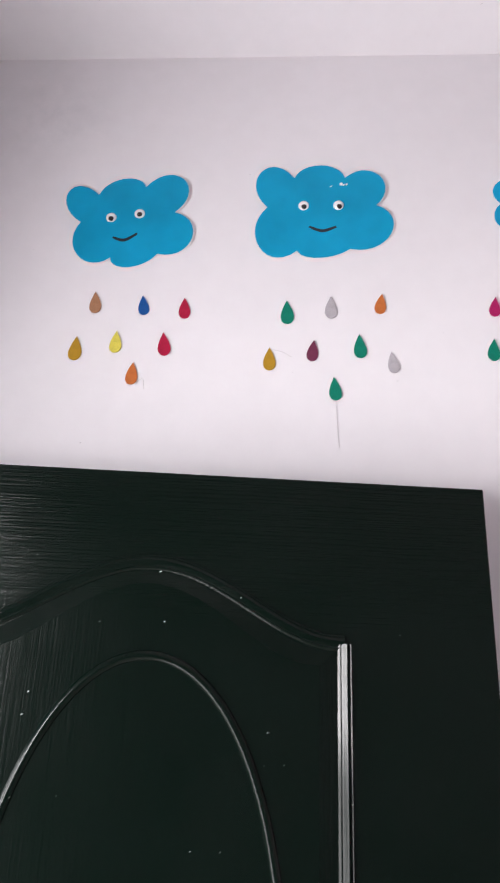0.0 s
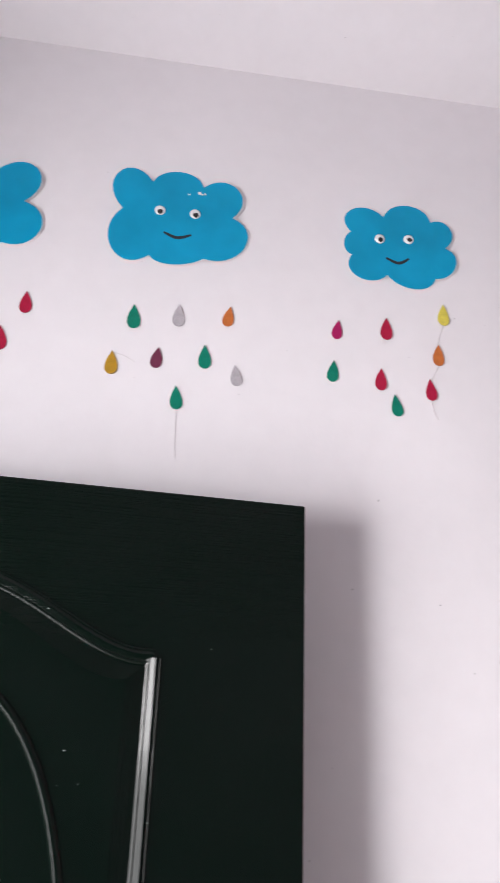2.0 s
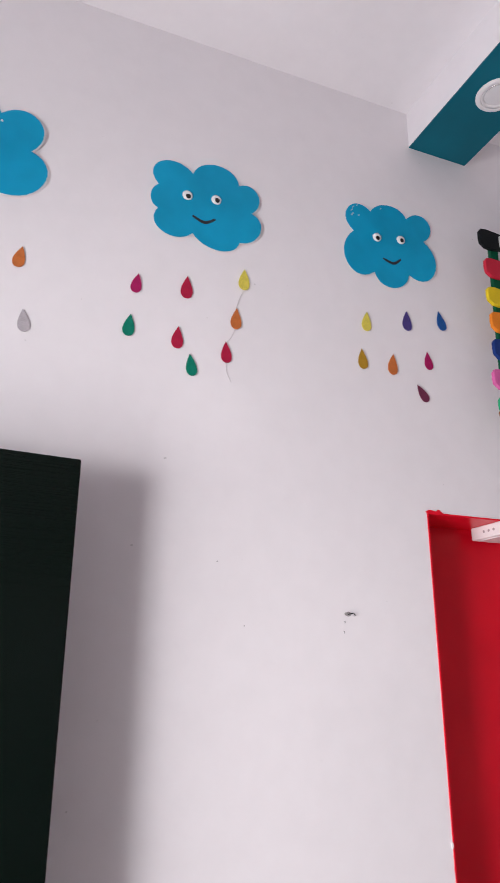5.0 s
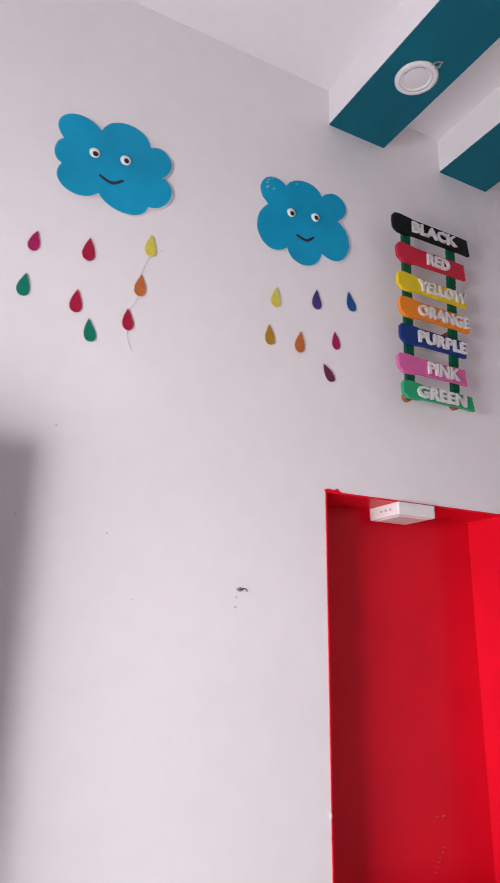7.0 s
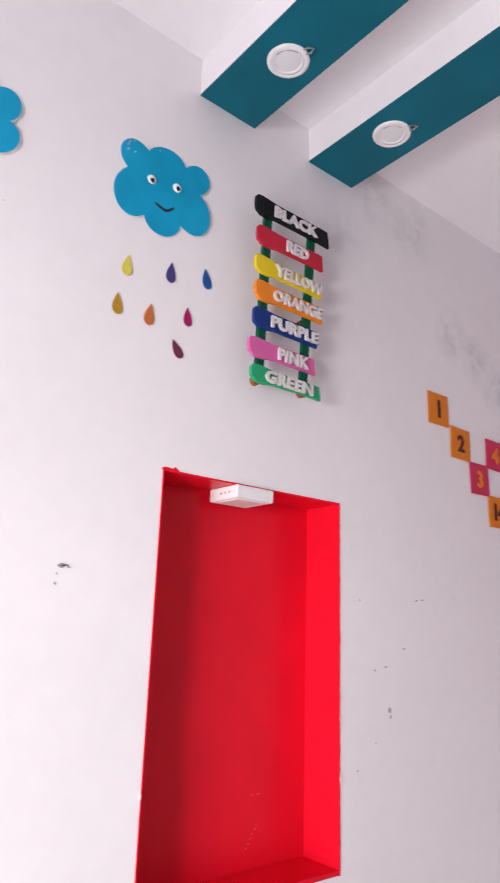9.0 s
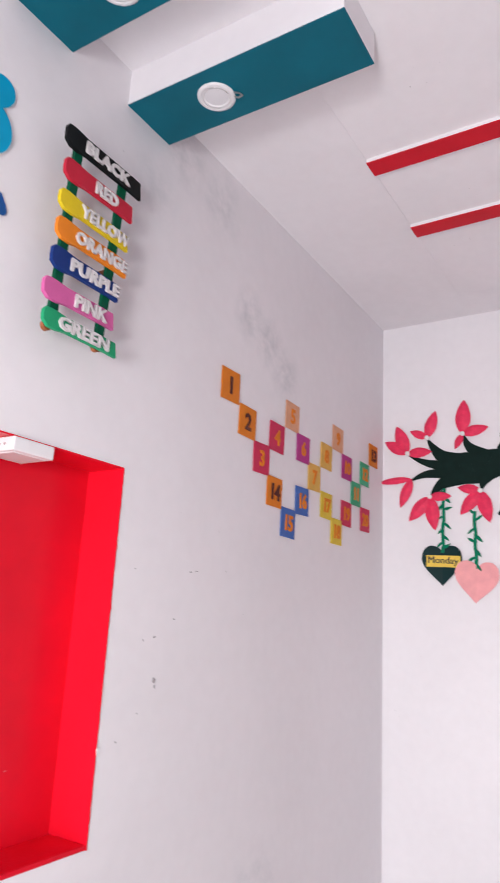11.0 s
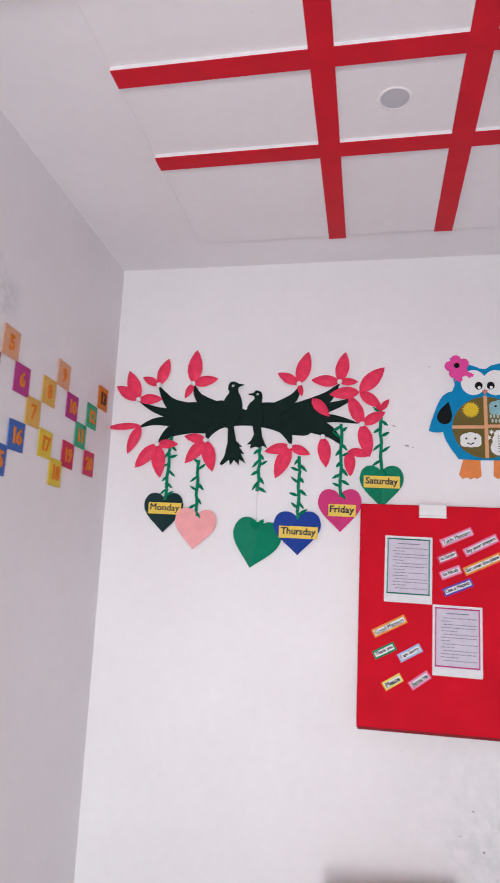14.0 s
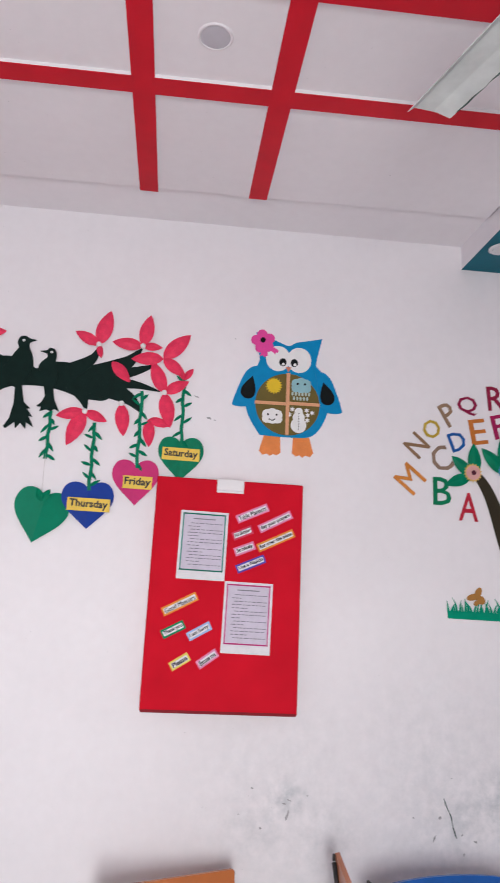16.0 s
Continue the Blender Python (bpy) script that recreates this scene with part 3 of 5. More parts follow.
part("head", boxes((WEST - 0.10, WEST - 0.002, DY0 + 0.002, DY1 - 0.002, DZ - 0.05, DZ - 0.002), bevel=0.002), M_DOOR, frame_)

# ---- cloud decorations on the north wall ----
M_EYE = mat("clear_eye_plastic", (0.82, 0.82, 0.82), 0.12, 0.02, coat=0.6)
M_PUPIL = mat("black_plastic", (0.008, 0.008, 0.01), 0.15)


def cloud(x, z, lobes, eyes, smile, look_dir, seed):
    r = random.Random(seed)
    ob = thing("cloud_decoration", on_north(x - 0.001, z - 0.0025, 0.0012), "blue card cloud with googly eyes and a drawn smile", "wall decoration", "paper clouds")
    pts = scalloped(lobes)
    ph, curl = r.uniform(0, 6.28), r.uniform(0.0006, 0.0014)

    def lift(px, py):
        d = math.hypot(px, py)
        a = math.atan2(py, px)
        return curl * (d / 0.13) ** 3 * (0.35 + 0.65 * max(0.0, math.cos(a - 0.35))) + 0.0015 * math.sin(3 * a + ph) * (d / 0.13) ** 2 + 0.0012

    wide = [(px * 1.008 + 0.0018, py * 1.008 - 0.0008) for px, py in pts]
    part("backing", domed(wide, (0, 0), 0.0008, lift), M_CARD, ob, "white card backing")
    part("face", domed(pts, (0, 0), 0.0012, lambda a, b: lift(a, b) + 0.0014), M_BLUE, ob, "sky blue card")
    for i, (ex, ey) in enumerate(eyes):
        h = lift(ex, ey) + 0.003
        white = part("eye", moved(lathe([(0.0125, 0), (0.0125, 0.0015), (0.0115, 0.004), (0.007, 0.0055), (0, 0.006)], 24), ex, ey, h), M_EYE, ob, "white plastic googly eye", smooth=True)
        part("pupil", moved(lathe([(0.0062, 0), (0.0062, 0.0058), (0.004, 0.0062), (0, 0.0064)], 18), ex + look_dir[i][0], ey + look_dir[i][1] - 0.0035, h), M_PUPIL, white, "black pupil", smooth=True)
    bm = stroke(spline(smile, 8, False), 0.0062, 0.0, 0.0006, lambda t: 0.75 + 0.5 * math.sin(math.pi * t))
    for v in bm.verts:
        v.co.z += lift(v.co.x, v.co.y) + 0.003
    part("smile", bm, M_INK, ob, "dark drawn smile")
    return ob


cloud(-1.384, 2.676, [(-.081, .081, -.026, .129), (.03, .106, .120, .126), (.104, .03, .150, -.043), (.072, -.083, .008, -.121), (-.036, -.095, -.114, -.088), (-.117, .004, -.156, .088)],
      [(-.045, .015), (.022, .026)], [(-.036, -.040), (-.008, -.048), (.021, -.029)], [(0.001, -0.002), (0.001, -0.001)], 1)
second = cloud(-.935, 2.704, [(-.064, .102, -.003, .141), (.055, .102, .135, .105), (.126, .023, .158, -.056), (.065, -.097, -.005, -.122), (-.056, -.102, -.142, -.092), (-.126, .017, -.144, .117)],
               [(-.042, .021), (.039, .022)], [(-.029, -.037), (.002, -.049), (.034, -.037)], [(0.001, -0.002), (0.002, -0.002)], 2)
for x, y, r, s in ((0.046, 0.083, 0.004, 1.0), (0.052, 0.080, 0.003, 0.6), (0.022, 0.076, 0.0035, 0.4), (0.059, 0.082, 0.0025, 1.0)):
    part("tear", cut(ellipse(x, y, r, r * s, 10, 30), 0.0055, 0.0068), M_CARD, second, "white torn spot")
cloud(-.405, 2.704, [(-.036, .08, .027, .124), (.083, .081, .132, .067), (.115, .008, .138, -.042), (.086, -.08, .035, -.115), (-.032, -.085, -.104, -.099), (-.116, -.037, -.135, -.008), (-.117, .028, -.115, .092)],
      [(-.048, .014), (.024, .022)], [(-.034, -.038), (-.004, -.049), (.023, -.033)], [(0.001, -0.001), (0.001, 0.0)], 3)
fourth = cloud(.106, 2.731, [(-.052, .087, .008, .123), (.062, .095, .131, .106), (.112, .034, .140, -.060), (.058, -.08, .006, -.132), (-.05, -.097, -.130, -.087), (-.105, .015, -.120, .083)],
               [(-.037, .01), (.038, .021)], [(-.022, -.050), (.010, -.058), (.034, -.040)], [(0.0, -0.001), (0.001, 0.0)], 4)
for x, y, r, s in ((-.106, .086, 0.005, 0.3), (-.110, .076, 0.005, 0.35), (-.109, .063, 0.006, 0.4), (-.094, .094, 0.004, 0.3), (-.090, .064, 0.003, 0.6), (-.020, .104, 0.003, 0.4)):
    part("tear", cut(ellipse(x, y, r, r * s, 10, 50), 0.0052, 0.0066), mat("worn_card", (0.30, 0.46, 0.58), 0.7), fourth, "worn pale spot")

DROPC = {
    "tan": glitter("tan_glitter_foam", .40, .20, .11), "blue": glitter("blue_glitter_foam", .012, .09, .32), "red": glitter("red_glitter_foam", .42, .01, .05),
    "mustard": glitter("gold_glitter_foam", .45, .25, .02), "yellow": glitter("yellow_glitter_foam", .72, .62, .10), "orange": glitter("orange_glitter_foam", .56, .16, .04),
    "green": glitter("green_glitter_foam", .0, .20, .13), "grey": glitter("silver_glitter_foam", .45, .42, .45), "plum": glitter("plum_glitter_foam", .16, .03, .07),
    "magenta": glitter("magenta_glitter_foam", .40, .01, .11), "purple": glitter("purple_glitter_foam", .07, .05, .22)}
DROPS = [
    ("tan", -1.442, 2.46, .054, -5), ("blue", -1.332, 2.454, .049, -8), ("red", -1.239, 2.447, .052, -3), ("mustard", -1.473, 2.344, .058, 1),
    ("yellow", -1.385, 2.361, .053, 0), ("red", -1.278, 2.357, .056, -7), ("orange", -1.342, 2.285, .052, 2),
    ("green", -1.011, 2.439, .058, -3), ("grey", -.915, 2.452, .054, -1), ("orange", -.806, 2.462, .05, 8), ("mustard", -1.047, 2.324, .054, -1)]
DROPS += [
    ("plum", -.954, 2.345, .05, 6), ("green", -.853, 2.357, .056, -3), ("grey", -.784, 2.319, .049, -8), ("green", -.907, 2.256, .053, -5),
    ("magenta", -.56, 2.457, .048, 7), ("red", -.446, 2.472, .056, 1), ("yellow", -.307, 2.524, .055, 1), ("green", -.571, 2.352, .052, 5),
    ("red", -.463, 2.343, .053, 2), ("orange", -.326, 2.417, .053, 2), ("green", -.43, 2.283, .051, -9), ("red", -.349, 2.328, .051, -4)]
DROPS += [
    ("yellow", .024, 2.482, .054, 4), ("purple", .146, 2.508, .055, 0), ("blue", .254, 2.53, .055, -14), ("mustard", .007, 2.376, .053, -4),
    ("orange", .094, 2.376, .056, 4), ("magenta", .203, 2.405, .049, -6), ("plum", .177, 2.311, .05, -34)]


def drop_outline(length, width):
    out = []
    for i in range(26):
        a = 2 * math.pi * i / 26
        y = math.cos(a)
        out.append((width / 2 * math.sin(a) * abs(math.sin(a / 2)) ** 1.25 / 0.735, length / 2 * y))
    return out


for k, (c, x, z, ln, turn) in enumerate(DROPS):
    ob = part("raindrop", domed(drop_outline(ln * 1.02, ln * 0.50), (0, -ln * 0.14), 0.0018, lambda a, b: 0.0015 * ((b / 0.03) ** 2)), DROPC[c])
    ob.matrix_world = on_north(x, z, 0.0012, -turn)
    tagged(ob, c + " glitter foam raindrop stuck to the white wall", "wall decoration", "foam raindrops")


def thread(label, *pts):
    ob = part("thread", tube(bmesh.new(), [(x, NORTH - 0.0012, z) for x, z in spline(pts, 5, False)], 0.0005, 5), M_THREAD)
    tagged(ob, label, "thread", "loose threads")


thread("fine grey thread hanging below a green raindrop", (-.905, 2.23), (-.902, 2.17), (-.899, 2.125))
thread("fine curled thread below an orange raindrop", (-1.332, 2.26), (-1.318, 2.275), (-1.313, 2.25))
thread("fine thread beside a gold raindrop", (-1.045, 2.348), (-1.02, 2.342), (-1.0, 2.33))
thread("fine grey thread joining a yellow and an orange raindrop", (-.308, 2.496), (-.318, 2.47), (-.326, 2.444))
thread("fine thread joining an orange and a red raindrop", (-.328, 2.39), (-.336, 2.37), (-.348, 2.352))
thread("fine grey thread hanging below a red raindrop", (-.348, 2.302), (-.346, 2.28), (-.336, 2.258))
ob = thing("wall_hook", on_north(-.062, 1.764, 0.001) @ Matrix.Scale(0.7, 4), "small bent nail in a chipped dark spot of the wall", "hook")
part("nail", tube(bmesh.new(), [(0, 0, 0), (0.004, 0.002, 0.012), (0.012, 0.003, 0.014), (0.018, -0.001, 0.012)], 0.0018), M_STEEL, ob)
part("chip", cut(spline([(-0.012, 0.002), (0.0, 0.008), (0.012, 0.004), (0.008, -0.004), (-0.004, -0.005)], 4), 0.0, 0.0012), mat("bare_plaster", (0.33, 0.31, 0.31), 0.9, 0.3, 80, 0.5), ob, "chipped grey plaster")

M_MARK = mat("grey_plaster_mark", (0.40, 0.39, 0.41), 0.9, 0.4, 120, 0.4)


def fleck(m, w, h, seed):
    r = random.Random(seed)
    pts = [(w / 2 * r.uniform(0.4, 1.1) * math.cos(a), h / 2 * r.uniform(0.4, 1.1) * math.sin(a)) for a in (2 * math.pi * i / 9 for i in range(9))]
    ob = part("wall_mark", cut(spline(pts, 3), 0.0, 0.0012), M_MARK)
    ob.matrix_world = m
    tagged(ob, "small dark chipped mark in the white wall paint", "wall mark", "chips in the wall")


for i, (x, z, w, h) in enumerate(((0.960, 1.443, .012, .022), (0.964, 1.425, .008, .012), (1.030, 1.609, .010, .005), (1.127, 1.754, .020, .004), (0.825, 1.298, .006, .006), (0.947, 1.558, .012, .006), (0.90, 1.55, .005, .008),
                                  (0.84, 1.74, .005, .005), (1.097, 1.75, .022, .005), (-.36, 1.86, .004, .004), (0.90, 1.36, .004, .005), (-.070, 1.748, .003, .006), (-.072, 1.728, .003, .007), (-.045, 1.762, .009, .003), (-.30, 1.735, .004, .003))):
    fleck(on_north(x, z, 0.0004, 10), w, h, i)
for i, (u, z, w, h) in enumerate(((0.239, 2.342, .030, .008), (0.300, 2.245, .026, .014), (0.325, 2.238, .016, .006), (0.405, 2.632, .012, .005), (0.687, 0.635, 0.018, 0.012), (0.706, 0.649, 0.03, 0.008), (0.698, 0.590, 0.012, 0.05), (0.550, 0.695, 0.022, 0.007), (1.409, 0.735, 0.008, 0.006), (1.355, 0.580, 0.018, 0.02), (1.328, 0.500, 0.01, 0.03),
                                  (1.239, 0.580, 0.01, 0.006), (0.783, 0.665, 0.008, 0.006), (0.589, 0.542, 0.012, 0.014), (0.497, 0.596, 0.008, 0.004), (1.510, 0.485, 0.022, 0.01), (1.449, 0.512, 0.008, 0.01), (1.457, 0.437, 0.008, 0.014))):
    fleck(on_east(u, z, 0.0004, -20), w, h, 40 + i)

# ---- colour-name sign on the north wall ----
sign = thing("colour_sign", on_north(0.48, 2.53, 0.0) @ Matrix.Translation((0, 0, 0.060)),
             "ladder-like wooden sign with seven coloured planks naming colours", "sign")
M_LET = mat("white_foam_letters", (0.66, 0.63, 0.64), 0.6, 0.05)
M_POST = card("green_painted_wood", .0, .085, .04)
# the plank centres follow the sign's slight lean to the side
PLANKS = [("BLACK", "black", .005, .006, .007, .358, .640, 2.776, .060, .506, .166), ("RED", "red", .50, .02, .045, .367, .614, 2.687, .058, .512, .083),
          ("YELLOW", "yellow", .70, .52, .02, .363, .609, 2.597, .054, .521, .178), ("ORANGE", "orange", .75, .22, .02, .366, .615, 2.521, .058, .519, .186),
          ("PURPLE", "blue", .01, .035, .18, .363, .598, 2.441, .058, .508, .174), ("PINK", "pink", .60, .12, .33, .351, .588, 2.356, .055, .504, .112)]
PLANKS += [("GREEN", "green", .02, .33, .15, .361, .608, 2.284, .049, .491, .170)]
for x0, x1 in ((0.414, 0.397), (0.582, 0.553)):
    part("post", stroke([(x0 - 0.48, 0.262), (x1 - 0.48, -0.262)], 0.026, -0.012, -0.001), M_POST, sign, "green painted upright")
    if x0 > 0.5:
        z = -0.045
        xx = x1 + (x0 - x1) * (z + 0.262) / 0.524 - 0.48
        part("spacer", moved(lathe([(0, 0), (0.016, 0), (0.016, 0.03), (0, 0.03)], 16), xx, z, -0.042), mat("brown_wood_disc", (.16, .05, .02), 0.6, 0.2), sign, "brown wooden spacer")
for i, (word, cname, r, g, b, x0, x1, z, h, tx, tw) in enumerate(PLANKS):
    x0, x1, z, tx = x0 - 0.48, x1 - 0.48, z - 2.53, tx - 0.48
    rr = random.Random(i)
    hh = h / 2
    out = [(x0 + 0.002, -hh + 0.014), (x0, 0.002), (x0 + 0.001, hh - 0.009), (x0 + 0.007, hh - 0.001), (x0 + 0.024, hh), (x0 + 0.040, hh), (x0 + 0.056, hh - 0.003), (x0 + 0.072, hh - 0.005)]
    out += [(x1 - 0.04, hh - 0.006), (x1 - rr.uniform(0, 0.006), hh - 0.006), (x1 + rr.uniform(-0.004, 0.004), -hh + 0.004), (x1 - 0.04, -hh + 0.006)]
    out += [(x0 + 0.075, -hh + 0.006), (x0 + 0.062, -hh + 0.004), (x0 + 0.045, -hh + 0.001), (x0 + 0.018, -hh + 0.002)]
    bm = cut(out, 0.0, 0.010)
    bmesh.ops.bevel(bm, geom=[e for e in bm.edges if abs(e.verts[0].co.z - e.verts[1].co.z) < 1e-6 and e.verts[0].co.z > 0.005], offset=0.0015, segments=1, affect="EDGES")
    bm.transform(Matrix.Translation((0, z, 0)) @ Matrix.Rotation(radians(rr.uniform(-0.8, 0.8)), 4, "Z"))
    pl = part("plank", bm, card(cname + "_plank_paint", r, g, b, 0.45), sign, cname + " painted plank")
    part("lettering", moved(words(word, tw, 0.0335, 0.006, 0.035), tx, z, 0.0102), M_LET, pl, "raised white capital letters")
for x, z in ((0.385 - 0.48, -0.268), (0.548 - 0.48, -0.262)):
    part("bottom_knob", moved(lathe([(0, 0), (0.013, 0), (0.013, 0.012), (0, 0.012)], 18), x + 0.004, z + 0.008, -0.016), mat("orange_wood_disc", (.30, .09, .025), 0.6, 0.2), sign, "orange wooden disc")

# ---- number tiles on the north wall ----
TC = {"orange": (.62, .26, .035), "crimson": (.55, .012, .075), "peach": (.68, .34, .20), "violet": (.42, .02, .22), "gold": (.68, .40, .08), "green": (.03, .38, .20), "blue": (.035, .12, .42), "yellow": (.70, .52, .04)}
TILES = [("orange", 1.246, 2.402), ("orange", 1.368, 2.302), ("crimson", 1.477, 2.192), ("crimson", 1.585, 2.298), ("peach", 1.704, 2.414), ("violet", 1.806, 2.304), ("gold", 1.914, 2.205),
         ("gold", 2.027, 2.321), ("peach", 2.145, 2.429), ("violet", 2.251, 2.317), ("green", 2.361, 2.212), ("green", 2.466, 2.328), ("orange", 2.580, 2.447)]
TILES += [("orange", 1.582, 2.085), ("blue", 1.697, 1.983), ("blue", 1.809, 2.087), ("yellow", 2.037, 2.105), ("yellow", 2.146, 2.006), ("crimson", 2.250, 2.101), ("crimson", 2.476, 2.104)]
M_BROWN = card("dark_brown_foam", .09, .025, .02)
M_ORNG = card("orange_foam", .68, .20, .02)
for i, (c, x, z) in enumerate(TILES):
    n = i + 1
    t = thing("number_tile", on_north(x, z, 0.002, random.Random(i).uniform(-1.5, 1.5)), c + " square foam tile bearing the number " + str(n), "number tile", "number tiles")
    s = 0.0565
    part("tile", boxes((-s, s, -s, s, 0, 0.004), bevel=0.0012), mat(c + "_foam", TC[c], 0.6, 0.1, 30, 0.15, 300), t)
    for j, ch in enumerate(str(n)):
        off = (j - 0.5) * 0.036 if n > 9 else 0.0
        part("digit", moved(words(ch, 0, 0.062, 0.003, 0.028), off, 0, 0.0042), M_BROWN if n in (1, 2, 13, 14) else M_ORNG, t, "cut-out foam digit")

# ---- weekday branch on the east wall ----
tree = thing("branch_decoration", on_east(0, 0, 0.002), "black cut-out tree branch with two perching silhouettes", "wall decoration")
upper = [(-.83, 2.40), (-.80, 2.45), (-.749, 2.467), (-.673, 2.464), (-.632, 2.471), (-.591, 2.473), (-.52, 2.455), (-.476, 2.424), (-.438, 2.455), (-.369, 2.462), (-.287, 2.457), (-.206, 2.457), (-.14, 2.458), (-.10, 2.42)]
lower = [(-.115, 2.352), (-.165, 2.300), (-.222, 2.296), (-.29, 2.306), (-.359, 2.329), (-.456, 2.345), (-.546, 2.342), (-.592, 2.332), (-.645, 2.309), (-.714, 2.307), (-.782, 2.312), (-.83, 2.345)]
part("trunk", cut(spline(upper, 5, False) + spline(lower, 5, False), 0, 0.004), M_BARK, tree)
# each limb is a horn that swells into the trunk
BR = [((-.70, 2.395), (-.852, 2.452), (-.932, 2.553), .125), ((-.77, 2.392), (-.923, 2.423), (-1.027, 2.470), .070), ((-.77, 2.364), (-.93, 2.368), (-1.021, 2.338), .070), ((-.70, 2.365), (-.850, 2.318), (-.920, 2.243), .110),
      ((-.62, 2.425), (-.715, 2.489), (-.748, 2.563), .085), ((-.60, 2.380), (-.652, 2.318), (-.667, 2.272), .080), ((-.31, 2.370), (-.266, 2.302), (-.247, 2.246), .085)]
BR += [((-.22, 2.375), (-.070, 2.316), (.004, 2.244), .110), ((-.18, 2.383), (-.041, 2.378), (.072, 2.354), .065), ((-.16, 2.408), (-.031, 2.446), (.048, 2.478), .065), ((-.22, 2.405), (-.085, 2.478), (-.020, 2.550), .110),
       ((-.33, 2.420), (-.242, 2.482), (-.208, 2.548), .080)]
for i, (a, m_, b, w) in enumerate(BR):
    pts = spline([a, m_, b], 7, False)
    part("branch", stroke(pts, w, 0, 0.0045 + 0.0003 * i, lambda t: max(0.05, (1 - t) ** 0.9)), M_BARK, tree)
b1 = spline([(-.489, 2.553), (-.514, 2.558), (-.538, 2.570), (-.562, 2.563), (-.570, 2.535), (-.563, 2.513), (-.585, 2.478), (-.594, 2.424), (-.578, 2.341), (-.537, 2.336), (-.503, 2.399), (-.493, 2.441), (-.502, 2.486), (-.517, 2.52), (-.515, 2.541)], 4)
part("perching_shape", cut(b1, 0.004, 0.0095), M_BARK, tree, "black card silhouette")
b2 = spline([(-.468, 2.504), (-.441, 2.509), (-.426, 2.522), (-.403, 2.514), (-.395, 2.49), (-.397, 2.459), (-.385, 2.412), (-.391, 2.347), (-.428, 2.338), (-.453, 2.401), (-.470, 2.425), (-.459, 2.454), (-.435, 2.477), (-.441, 2.495)], 4)
part("perching_shape", cut(b2, 0.004, 0.010), M_BARK, tree, "black card silhouette")


def tail(x, z, pts, d):
    part("tail_fringe", cut([(x + a, z + b) for a, b in pts], 0.003, d), M_BARK, tree, "fringed black card strip")


tail(-.540, 2.335, [(-.022, .01), (.006, .01), (.022, -.067), (.052, -.096), (.038, -.097), (.066, -.134), (.048, -.130), (.073, -.180), (.040, -.160), (.040, -.190), (.015, -.163), (-.003, -.188), (-.010, -.161), (-.046, -.190), (-.055, -.182), (-.033, -.146), (-.020, -.077)], 0.0098)
tail(-.428, 2.335, [(-.012, .012), (.029, .012), (.039, -.048), (.065, -.104), (.043, -.092), (.027, -.103), (.008, -.096), (-.019, -.105), (-.015, -.086), (-.034, -.084), (-.014, -.064), (-.002, -.036)], 0.0103)
for x, z in ((-.544, 2.548), (-.418, 2.502)):
    dot = part("mark", cut(ellipse(x, z, 0.0062, 0.0058, 16), 0.0095, 0.0112), M_CARD, tree, "white paper dot")
    part("dot", cut(ellipse(x + 0.001, z, 0.0026, 0.0026, 10), 0.0113, 0.0118), M_BARK, dot)

M_PETAL = mat("crimson_card", (.78, .042, .112), 0.5, 0.15, 30, 0.12, 200, spec=0.15, fine=0.06)
M_GREEN = mat("leaf_green_card", (.0, .195, .10), 0.5, 0.18, 30, 0.12, 200, spec=0.15, fine=0.05)


def petal(length, width, fold=0.007, z0=0.0):
    """A creased paper petal from the origin along x, raised along its crease."""
    bm = bmesh.new()
    rows = []
    for i in range(11):
        t = i / 10
        w = width / 2 * (math.sin(math.pi * t ** 0.85) ** 0.8) + 0.0006
        h = fold * math.sin(math.pi * min(1, t * 1.02)) + 0.002 * t
        x = length * t
        rows.append([bm.verts.new(c) for c in ((x, w, z0 + 0.001 + 0.3 * h), (x, 0, z0 + 0.0018 + h), (x, -w, z0 + 0.001 + 0.2 * h), (x, 0, z0))])
    for a, b in zip(rows, rows[1:]):
        for k in range(4):
            bm.faces.new((a[k], a[(k + 1) % 4], b[(k + 1) % 4], b[k]))
    bm.faces.new(rows[0])
    bm.faces.new(rows[-1][::-1])
    return bm


def blossom(x, z, tips, button=True):
    ob = thing("paper_flower", on_east(x, z, 0.0085), "crimson folded paper flower with pointed petals", "paper flower", "paper flowers")
    for i, (px, pz, *fat) in enumerate(tips):
        dx, dz = px - x, pz - z
        ln = math.hypot(dx, dz)
        p = part("petal", petal(ln, ln * (fat[0] if fat else 0.42), 0.016, 0.0008 * i), M_PETAL, ob)
        p.matrix_parent_inverse = Matrix()
        p.matrix_basis = Matrix.Rotation(math.atan2(dz, dx), 4, "Z")
    if button:
        part("button", lathe([(0.012, 0), (0.012, 0.011), (0.008, 0.014), (0, 0.015)], 16), M_CARD, ob, "small white centre", smooth=True)


blossom(-1.031, 2.481, [(-1.155, 2.553), (-1.092, 2.634), (-.905, 2.483)])
blossom(-.928, 2.557, [(-1.018, 2.600), (-.883, 2.697)])
blossom(-.749, 2.562, [(-.738, 2.740), (-.622, 2.586), (-.788, 2.485)])
blossom(-1.012, 2.346, [(-1.195, 2.334, 0.19), (-1.072, 2.200, 0.36)], False)
blossom(-.918, 2.250, [(-1.027, 2.130), (-.893, 2.080), (-.810, 2.249)])
blossom(-.670, 2.270, [(-.770, 2.155), (-.629, 2.113), (-.780, 2.290)])
blossom(-.214, 2.553, [(-.322, 2.610), (-.170, 2.718), (-.199, 2.490)])
